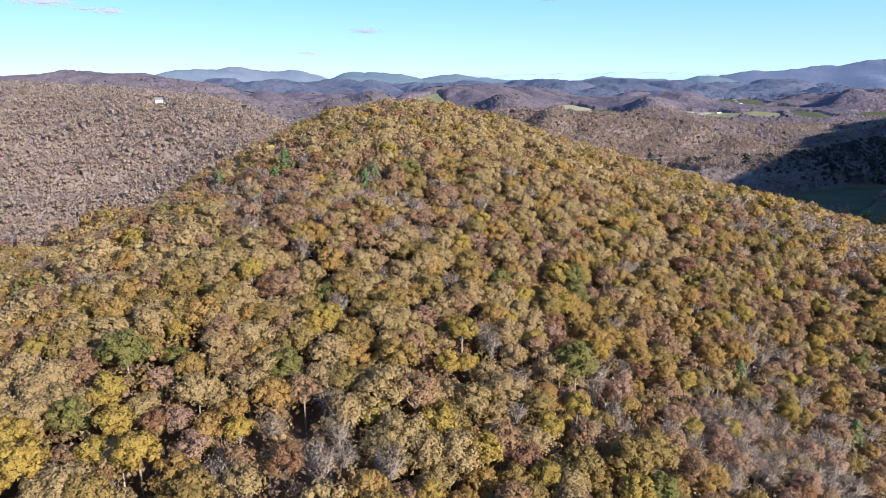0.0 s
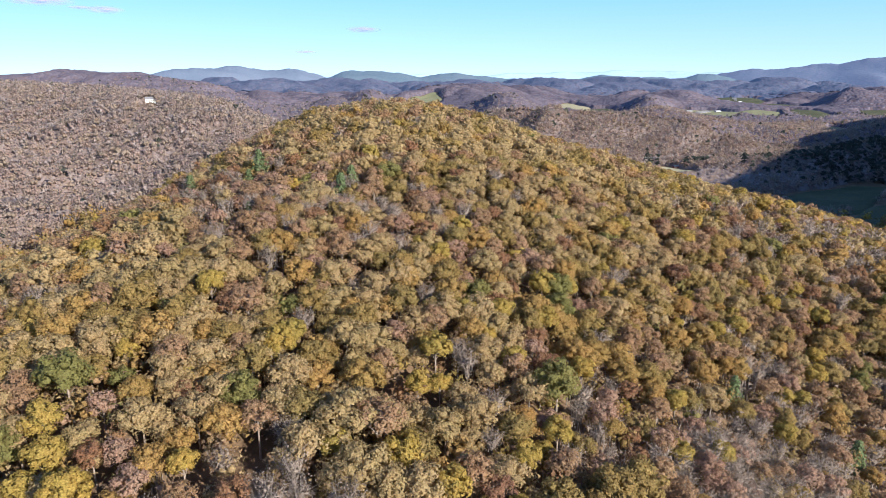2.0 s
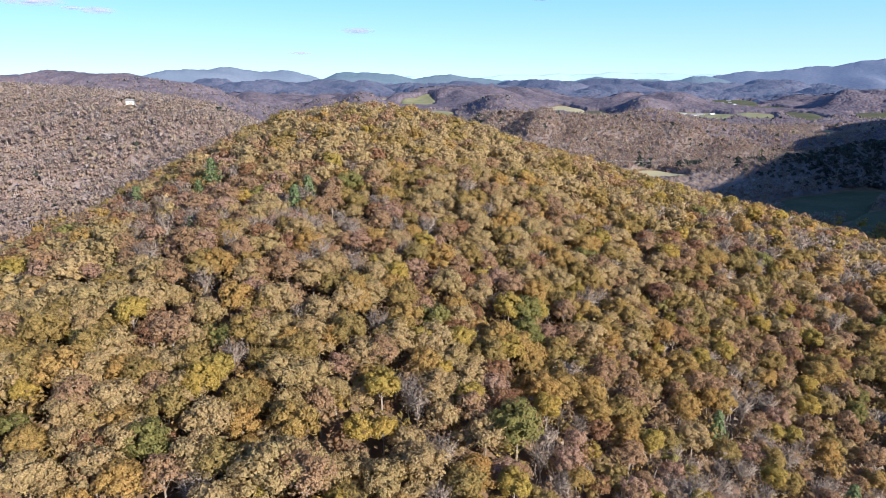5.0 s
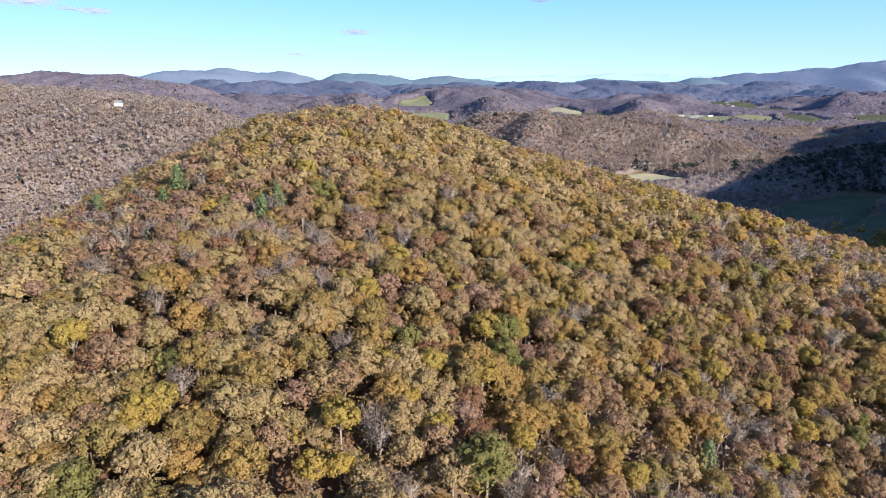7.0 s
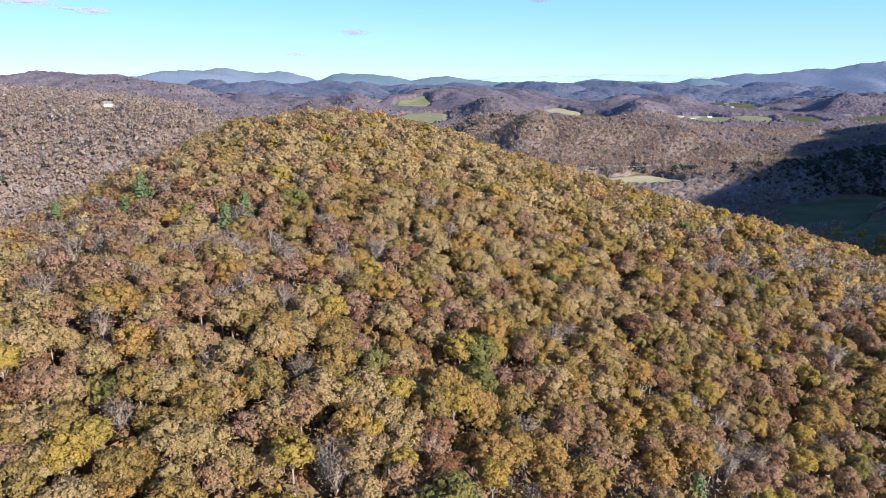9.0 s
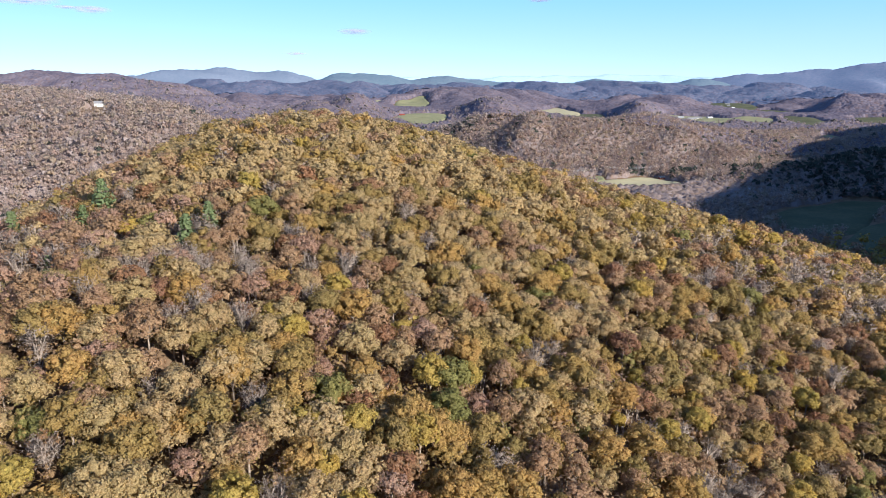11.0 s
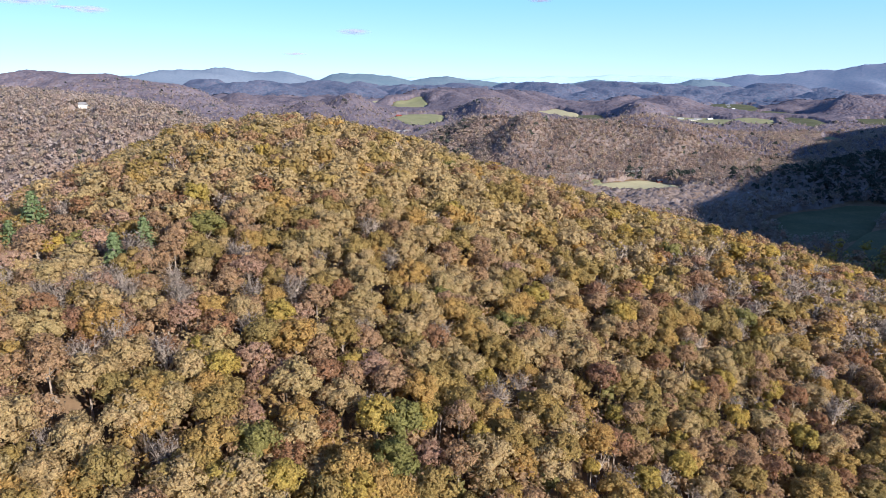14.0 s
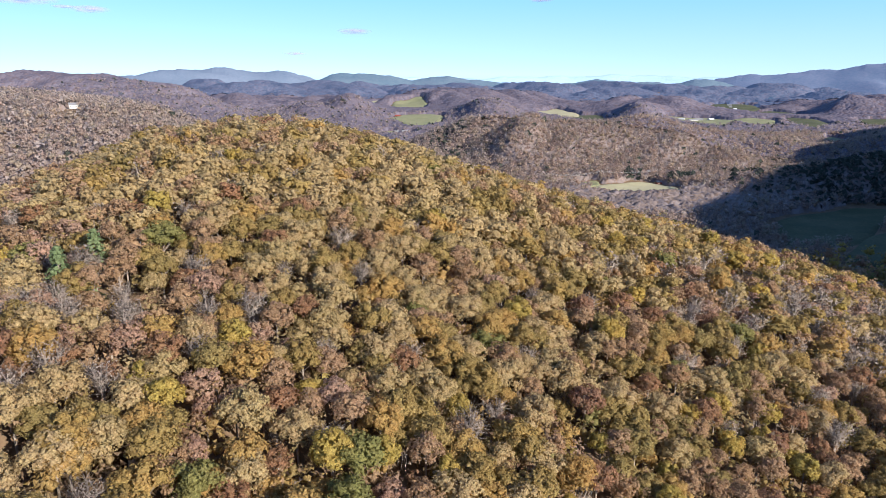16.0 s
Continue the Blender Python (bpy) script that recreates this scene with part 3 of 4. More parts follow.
def pine_tree(rng, lod, tall=16.0, spread=5.4):
    """A white pine: whorls of rising boughs, with gaps between the tiers."""
    tiers, boughs, tufts = ((14, 8, 9), (12, 7, 5), (10, 6, 3), (6, 5, 1), (3, 3, 1), (2, 3, 1))[lod]
    leaf = []
    for i in range(tiers):
        h = tall * (0.22 + 0.76 * (i + rng.uniform(-0.3, 0.3)) / tiers)
        reach = spread * (1 - max(0.0, h / tall - 0.12) ** 0.95) * rng.uniform(0.8, 1.1)
        for j in range(boughs):
            a = 2 * math.pi * (j + rng.uniform(-0.3, 0.3)) / boughs + i
            d = np.array([math.cos(a), math.sin(a), 0.22])
            s = rng.uniform(0.3, 1.0, (tufts, 1))
            p = np.array([0, 0, h]) + d * reach * s * rng.uniform(0.75, 1.1)
            p[:, 2] += rng.normal(size=tufts) * 0.12
            n = unit(np.array([d[0] * 1.0, d[1] * 1.0, 0.8]) + rng.normal(size=(tufts, 3)) * 0.35)
            leaf.append(sprays(rng, p, n, (0.75, 1.1, 1.5, 2.6, 4.5, 5.0)[lod], lod == 0))
    wood = [limb(np.array([0, 0, -0.8]), np.array([0, 0, tall * 0.97]), 0.24, 0.03, (6, 3, 3, 3, 3, 3)[lod])]
    return merge(leaf), merge(wood)


# kinds of tree: maker, leaf colours, words
GOLD = [(0.415, 0.268, 0.089), (0.446, 0.299, 0.105), (0.388, 0.274, 0.093)]
TAN = [(0.425, 0.315, 0.158), (0.46, 0.348, 0.18), (0.412, 0.316, 0.15)]
OLIVE = [(0.325, 0.233, 0.081), (0.358, 0.264, 0.096), (0.301, 0.231, 0.087)]
BROWN = [(0.358, 0.230, 0.128), (0.418, 0.280, 0.164), (0.379, 0.249, 0.151)]
RUST = [(0.31, 0.172, 0.095), (0.35, 0.202, 0.108), (0.30, 0.17, 0.105)]
GREEN = [(0.225, 0.215, 0.07), (0.265, 0.24, 0.08)]
YELLOW = [(0.460, 0.332, 0.083), (0.396, 0.310, 0.083)]
PINKISH = [(0.396, 0.251, 0.177), (0.449, 0.305, 0.219)]
GREY = [(0.36, 0.29, 0.24), (0.43, 0.355, 0.30)]
NEEDLE = [(0.19, 0.25, 0.115), (0.24, 0.29, 0.135)]
# darkest needles; they also darken the slopes that lie in shade
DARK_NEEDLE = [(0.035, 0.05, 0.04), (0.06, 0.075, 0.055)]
KINDS = {
    "gold": (lambda r, l: broadleaf(r, l, 4.5, 14.6), GOLD, "oak_tree", "golden-leaved oak with a full lumpy crown", "oak tree"),
    "tan": (lambda r, l: broadleaf(r, l, 4.8, 14.4), TAN, "tan_oak_tree", "pale tan-leaved oak with a full rounded crown", "oak tree"),
    "olive": (lambda r, l: broadleaf(r, l, 4.6, 14.4), OLIVE, "hickory_tree", "olive-green hickory with a dense crown", "hickory tree"),
    "yellow": (lambda r, l: broadleaf(r, l, 3.9, 15.0, 1.0, 0.9), YELLOW, "poplar_tree", "bright yellow tulip poplar with a narrow crown", "poplar tree"),
    "brown": (lambda r, l: broadleaf(r, l, 4.0, 14.4, 0.8, 0.95), BROWN, "beech_tree", "thinning brown-leaved beech showing its twigs", "beech tree"),
    "rust": (lambda r, l: broadleaf(r, l, 3.8, 13.8, 0.9, 0.95), RUST, "maple_tree", "rust-orange maple with a thinning crown", "maple tree"),
    "pink": (lambda r, l: broadleaf(r, l, 3.7, 13.2, 0.75, 0.95), PINKISH, "dogwood_tree", "faded pinkish-brown tree with sparse leaves", "tree"),
    "green": (lambda r, l: broadleaf(r, l, 4.9, 15.2), GREEN, "green_oak_tree", "still-green oak with a broad dense crown", "oak tree"),
    "bare": (lambda r, l: bare_tree(r, l), GREY, "bare_tree", "leafless grey tree with fine upright twigs", "tree"),
    "pine": (lambda r, l: pine_tree(r, l), NEEDLE, "pine_tree", "dark green white pine with layered boughs", "pine tree"),
}
KINDS["hemlock"] = (lambda r, l: pine_tree(r, l, 18.0, 4.2), DARK_NEEDLE, "hemlock_tree", "dark blue-green hemlock with drooping boughs", "hemlock tree")
NAMES = list(KINDS)
MIXES = {   # shares of the kinds, in the order of KINDS
    "near": [0.23, 0.15, 0.25, 0.085, 0.14, 0.05, 0.025, 0.025, 0.055, 0.0],
    "crest": [0.01, 0.72, 0.13, 0.0, 0.11, 0.02, 0.01, 0.0, 0.02, 0.0],
    "saddle": [0.03, 0.14, 0.06, 0.005, 0.26, 0.06, 0.18, 0.01, 0.26, 0.005],
    "sunny": [0.16, 0.50, 0.14, 0.04, 0.07, 0.02, 0.015, 0.015, 0.02, 0.0],
    "rusty": [0.02, 0.16, 0.08, 0.0, 0.40, 0.14, 0.08, 0.0, 0.12, 0.0],
    "flank": [0.13, 0.05, 0.26, 0.035, 0.29, 0.11, 0.03, 0.02, 0.075, 0.0],
    "foot": [0.03, 0.02, 0.04, 0.02, 0.14, 0.06, 0.08, 0.005, 0.60, 0.005],
    "left": [0.01, 0.08, 0.06, 0.0, 0.22, 0.08, 0.13, 0.005, 0.40, 0.0, 0.004],
    "left_leafy": [0.03, 0.24, 0.14, 0.0, 0.25, 0.07, 0.07, 0.005, 0.19, 0.0, 0.004],
    "valley": [0.0, 0.05, 0.07, 0.0, 0.29, 0.14, 0.12, 0.005, 0.31, 0.0, 0.015],
    "far": [0.0, 0.06, 0.05, 0.0, 0.25, 0.08, 0.15, 0.0, 0.33, 0.0, 0.08],
}


def lump(x, y, px, py, rx, ry):
    return np.exp(-((x - px) / rx) ** 2 - ((y - py) / ry) ** 2)


def near_shares(x, y):
    """How the mix of kinds changes over the hill."""
    wts = {
        "near": 0.55 - 0.4 * lump(x, y, 20, 350, 170, 95),
        "crest": 1.6 * lump(x, y, 20, 350, 170, 95),
        "saddle": 7.0 * lump(x, y, -42, 220, 40, 20) + 6.0 * lump(x, y, -88, 258, 40, 30) + 5.0 * lump(x, y, -112, 240, 34, 40),
        "rusty": 5.0 * lump(x, y, -72, 292, 36, 40) + 3.0 * lump(x, y, -150, 310, 50, 80),
        "flank": 1.3 / (1 + np.exp(-(x - 95) / 22.0)),
        "sunny": 2.2 / (1 + np.exp((x + 10) / 22.0)) / (1 + np.exp((y - 190) / 18.0)),
        "foot": 9.0 * lump(x, y, 82, 142, 34, 16) + 5.0 * lump(x, y, 196, 300, 46, 44) + 4.0 * lump(x, y, 148, 311, 14, 14) + 3.0 * lump(x, y, -28, 108, 18, 9) + 1.4 * lump(x, y, 120, 165, 40, 34),
    }
    tot = sum(wts.values())
    return sum((wts[k] / tot)[:, None] * np.array(MIXES[k]) for k in wts)


def choose(rng, shares):
    cum = np.cumsum(shares, 1)
    return (rng.random(len(shares))[:, None] * cum[:, -1:] > cum).sum(1)


def spread_points(rng, x0, x1, y0, y1, step):
    gx, gy = np.meshgrid(np.arange(x0, x1, step), np.arange(y0, y1, step))
    gx = gx + np.where(np.arange(gx.shape[0]) % 2, step / 2, 0)[:, None]
    x = gx.ravel() + rng.uniform(-0.36, 0.36, gx.size) * step
    y = gy.ravel() + rng.uniform(-0.36, 0.36, gx.size) * step
    keep = ~in_field(x, y, 1.03)
    return x[keep], y[keep]


def woods(name, words, rng, x, y, kind, lod, size, variants=4, pale=(0.0, (0, 0, 0))):
    """All the trees at x, y as one mesh of real sprays, trunks and twigs."""
    z = land(x, y)
    vs, fs, ns, mi, tint, n = [], [], [], [], [], 0
    for k, key in enumerate(NAMES):
        maker, colours = KINDS[key][0], np.array(KINDS[key][1])
        mine = np.flatnonzero(kind == k)
        for q in range(variants):
            ids = mine[q::variants]
            if not len(ids):
                continue
            leaf, wood = maker(rng, lod)
            v, f, nv = merge([leaf, wood])
            a, s = rng.uniform(0, 2 * math.pi, len(ids)), size[ids]
            c, sn = np.cos(a)[:, None], np.sin(a)[:, None]
            wide = s * rng.uniform(0.95, 1.25, len(ids))
            p = np.empty((len(ids), len(v), 3), np.float32)
            p[..., 0] = (v[:, 0] * c - v[:, 1] * sn) * wide[:, None] + x[ids][:, None]
            p[..., 1] = (v[:, 0] * sn + v[:, 1] * c) * wide[:, None] + y[ids][:, None]
            p[..., 2] = v[:, 2] * s[:, None] + z[ids][:, None]
            vs.append(p.reshape(-1, 3))
            p = np.empty((len(ids), len(v), 3), np.float32)
            p[..., 0], p[..., 1], p[..., 2] = nv[:, 0] * c - nv[:, 1] * sn, nv[:, 0] * sn + nv[:, 1] * c, nv[:, 2]
            ns.append(p.reshape(-1, 3))
            fs.append((f[None] + n + (np.arange(len(ids)) * len(v))[:, None, None]).reshape(-1, 3))
            n += len(ids) * len(v)
            pick = rng.random(len(ids)) * (len(colours) - 1)
            i0 = np.minimum(pick.astype(int), len(colours) - 2)
            col = colours[i0] + (colours[i0 + 1] - colours[i0]) * (pick - i0)[:, None]
            col = col * rng.uniform(0.88, 1.13, (len(ids), 1))
            # leaf colours blend to a pale tint; on far slopes this paints in haze
            faded = pale[0] * (0.1 if key in ("pine", "hemlock") else 1.0)
            col = col * (1 - faded) + np.array(pale[1]) * faded
            tint.append(np.repeat(col, len(f), 0))
            mi.append(np.tile(np.r_[np.zeros(len(leaf[1]), int), np.full(len(wood[1]), 2 if key == "bare" else 1)], len(ids)))
    me = tri_mesh(name, np.vstack(vs), np.vstack(fs), [WOODS, BARK, TWIG], np.concatenate(mi), np.vstack(tint), normals=np.vstack(ns))
    return tagged(new(name, me), words, "woods", kind="stuff")


# single trees that stand out: kind, x, y, size
LANDMARKS = [
    ("pine", -28, 230, 0.95), ("pine", -63, 257, 0.99), ("pine", -88, 252, 0.86), ("pine", -85, 270, 0.73), ("pine", -55, 214, 0.65), ("pine", -65, 249, 0.69),
    ("pine", 11, 127, 0.6), ("pine", 115, 160, 0.75), ("pine", 88, 175, 0.75), ("green", 34, 151, 1.15), ("green", -71, 133, 1.1), ("green", -62, 138, 0.6),
    ("green", 41, 197, 0.95), ("green", 49, 246, 0.7), ("olive", 40, 122, 1.15), ("olive", 47, 127, 1.1),
    ("rust", 89, 228, 1.05), ("rust", 27, 195, 0.7), ("rust", 120, 235, 0.95), ("rust", -34, 138, 0.55), ("rust", 50, 138, 0.75), ("rust", -30, 108, 0.95), ("rust", 108, 242, 0.8),
    ("pink", 13, 193, 0.75), ("pink", 47, 193, 0.8), ("pink", -48, 110, 0.95), ("pink", -62, 129, 0.8), ("pink", -5, 163, 0.8), ("pink", 30, 166, 0.9), ("pink", -54, 118, 0.8),
    ("yellow", 101, 256, 1.0), ("yellow", 1, 145, 0.8), ("yellow", 6, 147, 0.75), ("yellow", -77, 103, 1.1), ("yellow", -57, 106, 1.05), ("yellow", -70, 122, 0.95),
    ("yellow", -65, 114, 0.95), ("yellow", -83, 110, 1.0), ("yellow", 24, 130, 0.8), ("yellow", 32, 138, 0.85), ("yellow", 66, 160, 0.9),
    ("tan", -13, 128, 1.22), ("brown", -6, 128, 1.2), ("tan", -8, 118, 1.05), ("tan", 3, 116, 1.0),
    ("bare", 2, 180, 0.8), ("bare", -28, 161, 0.85), ("bare", -23, 108, 0.95), ("bare", -19, 112, 0.85), ("bare", -26, 112, 0.8), ("bare", -35, 118, 0.75), ("bare", -42, 104, 0.9),
]
rng = np.random.default_rng(5)
hx, hy = spread_points(rng, -330, 420, 30, 560, 5.7)
inside = (hx > -300) & (hx < 330 + 0.2 * hy)
hx, hy = hx[inside], hy[inside]
for _, lx, ly, _ in LANDMARKS:
    clear = np.hypot(hx - lx, hy - ly) > 4.5
    hx, hy = hx[clear], hy[clear]
clear = np.hypot(hx + 29, hy - 122) > 4.6      # a gap in the woods
hx, hy = hx[clear], hy[clear]
hkind = choose(rng, near_shares(hx, hy))
hsize = np.where(rng.random(len(hx)) < 0.25, rng.uniform(0.6, 0.76, len(hx)), rng.uniform(0.76, 1.02, len(hx)))
hsize *= 1 - 0.16 * np.clip(lump(hx, hy, -60, 245, 60, 36) + lump(hx, hy, 84, 140, 60, 34) + 0.8 * lump(hx, hy, 130, 190, 70, 70), 0, 1)
# thickets of bare saplings where the slope has lost its leaves
ex, ey = spread_points(rng, -60, 260, 85, 345, 4.6)
thick = lump(ex, ey, 82, 142, 32, 14) + 0.9 * lump(ex, ey, 196, 300, 44, 40) + 0.8 * lump(ex, ey, -40, 218, 34, 11) > 0.5
hx, hy = np.r_[hx, ex[thick]], np.r_[hy, ey[thick]]
hkind = np.r_[hkind, np.where(rng.random(thick.sum()) < 0.82, NAMES.index("bare"), NAMES.index("pink"))]
hsize = np.r_[hsize, rng.uniform(0.65, 0.95, thick.sum())]
run = np.clip(((hx - 5) * 60 + (hy - 140) * 85) / (60 ** 2 + 85 ** 2), 0, 1)      # along the slope, following the camera's path
near = ((hx - 5 - 60 * run) / 140) ** 2 + ((hy - 140 - 85 * run) / 62) ** 2 < 1

# trees of the near slope, each a thing of its own
LEAVES = {k: leaf_material(v[2].replace("_tree", "") + "_leaves", v[1]) for k, v in KINDS.items()}
PROTOS = {}


def proto_tree(key, q):
    if (key, q) not in PROTOS:
        maker, _, name, words, cat = KINDS[key]
        leaf, wood = maker(np.random.default_rng(100 * NAMES.index(key) + q), 0)
        root = tagged(new(name), words, cat, "autumn trees on the hill")
        for piece, (v, f, nv), mat in (("trunk", wood, TWIG if key == "bare" else BARK), ("crown", leaf, LEAVES[key])):
            ob = new(piece, tri_mesh(piece, v, f, [mat], normals=nv))
            ob.parent = root
        PROTOS[key, q] = root
        return root, True
    return PROTOS[key, q], False


def plant(key, x, y, size, turn, q):
    root, first = proto_tree(key, q)
    m = pose(x, y, ground_at(x, y), 0, 0, turn) @ Matrix.Diagonal((size * 1.12, size * 1.06, size, 1))
    if first:
        root.matrix_basis = m
    else:
        t = copy_thing(root, Matrix.Identity(4))
        t.matrix_basis = m


counts = dict.fromkeys(NAMES, 0)
single = np.zeros(len(hx), bool)
for i in np.flatnonzero(near)[np.argsort(np.hypot(hx[near] - 5 - 60 * run[near], (hy[near] - 125 - 85 * run[near]) * 1.3))]:
    key = NAMES[hkind[i]]
    if counts[key] < 290:
        counts[key] += 1
        single[i] = True
        plant(key, hx[i], hy[i], hsize[i], (hx[i] * 77 + hy[i] * 31) % 360, counts[key] % 4)
for n_, (key, lx, ly, s) in enumerate(LANDMARKS):
    plant(key, lx, ly, s, 47 * n_, n_ % 4)

bx, by = spread_points(rng, -420, 520, -260, 30, 14.0)
close = (np.abs(bx - 20) < 170) & (by > -90)
fx, fy = spread_points(rng, -150, 190, -90, 30, 6.6)
woods("slope_woods", "autumn oak woods on the lower slope of the hill", rng, fx, fy, choose(rng, near_shares(fx, fy)), 3, rng.uniform(0.75, 1.05, len(fx)), 4)
bx, by = bx[~close], by[~close]
woods("foot_woods", "autumn oak woods round the foot of the hill", rng, bx, by, choose(rng, near_shares(bx, by)), 5, rng.uniform(1.1, 1.4, len(bx)), 6)
wedge = np.abs(hx - 28) < 55 + 0.74 * hy
back = ~single & ((hy > 470 - 0.15 * np.abs(hx)) | ~wedge)
kept = back & (rng.random(len(hx)) < 0.35)
middle = ~single & ~back & (hy < 265)
upper = ~single & ~back & ~middle & (hy < 385)
brow = ~single & ~back & (hy >= 385)
woods("back_woods", "autumn woods down the far side of the hill", rng, hx[kept], hy[kept], hkind[kept], 5, hsize[kept] * 1.3)
woods("hill_woods", "autumn oak and hickory woods covering the hillside", rng, hx[middle], hy[middle], hkind[middle], 1, hsize[middle], 6)
woods("crest_woods", "tan and olive oak woods over the hilltop", rng, hx[upper], hy[upper], hkind[upper], 2, hsize[upper], 5)
woods("brow_woods", "tan and olive oak woods on the brow of the hill", rng, hx[brow], hy[brow], hkind[brow], 3, hsize[brow], 5)

# saplings and shrubs between the trees
sx, sy = spread_points(rng, -170, 280, 60, 390, 5.2)
ok = (np.abs(sx - 30) < 60 + 0.7 * sy) & (np.hypot(sx + 29, sy - 122) > 3.0)
sx, sy = sx[ok], sy[ok]
sk = choose(rng, 0.6 * near_shares(sx, sy) + 0.4 * np.array(MIXES["flank"]))
woods("saplings", "low brown and olive saplings under the trees of the hill", rng, sx, sy, sk, 4, rng.uniform(0.45, 0.74, len(sx)), 6, (0.25, (0.30, 0.215, 0.11)))

# the slopes across the ravine
lx_, ly_ = spread_points(rng, -1000, 120, 300, 1250, 6.2)
ok = ~((lx_ > -300) & (ly_ < 560)) & (lx_ > -0.74 * ly_ - 40)
lx_, ly_ = lx_[ok], ly_[ok]
band = 0.5 + 0.5 * np.sin(lx_ * 0.011 + 1.5 * np.sin(ly_ * 0.008)) * np.sin(ly_ * 0.013 + 1.0)
band = np.clip(band * 0.7 + (ly_ - 600) / 900, 0, 1)[:, None]
lk = choose(rng, np.array(MIXES["left"]) * (1 - band) + np.array(MIXES["left_leafy"]) * band)
# some dark hemlocks here, in place of the hollow's shadow
lk[(lump(lx_, ly_, 60, 1130, 45, 90) > 0.35) & (rng.random(len(lx_)) < 0.2)] = NAMES.index("hemlock")
lsize = rng.uniform(0.8, 1.2, len(lx_))
for far_off, lod in ((False, 4), (True, 5)):
    m_ = (np.hypot(lx_, ly_) > 600) == far_off
    # the grey-lilac tint puts a veil of haze into these leaves
    woods("ravine_woods", "half-bare brown and grey woods on the slope across the ravine", rng, lx_[m_], ly_[m_], lk[m_], lod, lsize[m_], 6, (0.62, (0.395, 0.335, 0.325)))

vx, vy = spread_points(rng, 120, 1150, 350, 1500, 6.8)
ok = ~((vx < 420) & (vy < 560)) & (vx < 0.76 * vy + 90)
vx, vy = vx[ok], vy[ok]
vk = choose(rng, np.tile(MIXES["valley"], (len(vx), 1)))
vk[lump(vx, vy, 366, 930, 24, 14) + lump(vx, vy, 308, 946, 14, 12) + 1.3 * lump(vx, vy, 480, 960, 40, 9) > 0.4] = NAMES.index("hemlock")     # dark pines behind the hay field
# dark needles stand in for shadow on this side of the hollow too
vk[(lump(vx, vy, 90, 1150, 40, 90) > 0.35) & (rng.random(len(vx)) < 0.2)] = NAMES.index("hemlock")
vk[(1.4 * lump(vx, vy, 545, 830, 120, 80) > rng.uniform(0.2, 1.35, len(vx)))] = NAMES.index("hemlock")     # dark evergreens added to darken the slope in the shade
vsize = rng.uniform(0.72, 1.06, len(vx)) * (1 - 0.7 * np.clip(1.6 * lump(vx, vy, 285, 795, 95, 62), 0, 1))     # low scrub along the stream, sized down to keep the hay field in view
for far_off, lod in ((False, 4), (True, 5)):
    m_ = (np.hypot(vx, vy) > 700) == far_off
    # tint of thinner haze, mixed into the leaf colour
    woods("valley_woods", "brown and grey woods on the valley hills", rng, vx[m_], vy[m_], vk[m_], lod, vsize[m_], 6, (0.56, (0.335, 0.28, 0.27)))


def canopy_material(name, colours, cell):
    """Tree crowns seen from far off: each crown has its own colour and a rounded top."""
    m, nt, b = material(name, 0.9, 0.05)
    geo = nt.nodes.new("ShaderNodeNewGeometry")
    flat = add_node(nt, "ShaderNodeVectorMath")
    flat.operation = "MULTIPLY"
    flat.inputs[1].default_value = (1, 1, 0.25)
    nt.links.new(geo.outputs["Position"], flat.inputs[0])
    vo = add_node(nt, "ShaderNodeTexVoronoi", Scale=1.0 / cell, Randomness=1.0)
    nt.links.new(flat.outputs[0], vo.inputs["Vector"])
    sep = nt.nodes.new("ShaderNodeSeparateColor")
    nt.links.new(vo.outputs["Color"], sep.inputs[0])
    big = add_node(nt, "ShaderNodeTexNoise", Scale=0.006, Detail=3.0)
    nt.links.new(geo.outputs["Position"], big.inputs["Vector"])
    mix = nt.nodes.new("ShaderNodeMath")
    mix.operation = "MULTIPLY_ADD"
    mix.inputs[1].default_value, mix.inputs[2].default_value = 0.55, 0.0
    nt.links.new(sep.outputs[0], mix.inputs[0])
    add = nt.nodes.new("ShaderNodeMath")
    add.operation = "MULTIPLY_ADD"
    add.inputs[1].default_value = 0.5
    nt.links.new(big.outputs[0], add.inputs[0])
    nt.links.new(mix.outputs[0], add.inputs[2])
    k = len(colours) - 1
    r = ramp_node(nt, [(0.12 + 0.7 * i / k, c) for i, c in enumerate(colours)])
    nt.links.new(add.outputs[0], r.inputs[0])
    nt.links.new(r.outputs[0], b.inputs["Base Color"])
    bp = add_node(nt, "ShaderNodeBump", Strength=0.75, Distance=cell * 0.3)
    bp.invert = True
    nt.links.new(vo.outputs["Distance"], bp.inputs["Height"])
    nt.links.new(bp.outputs[0], b.inputs["Normal"])
    return m


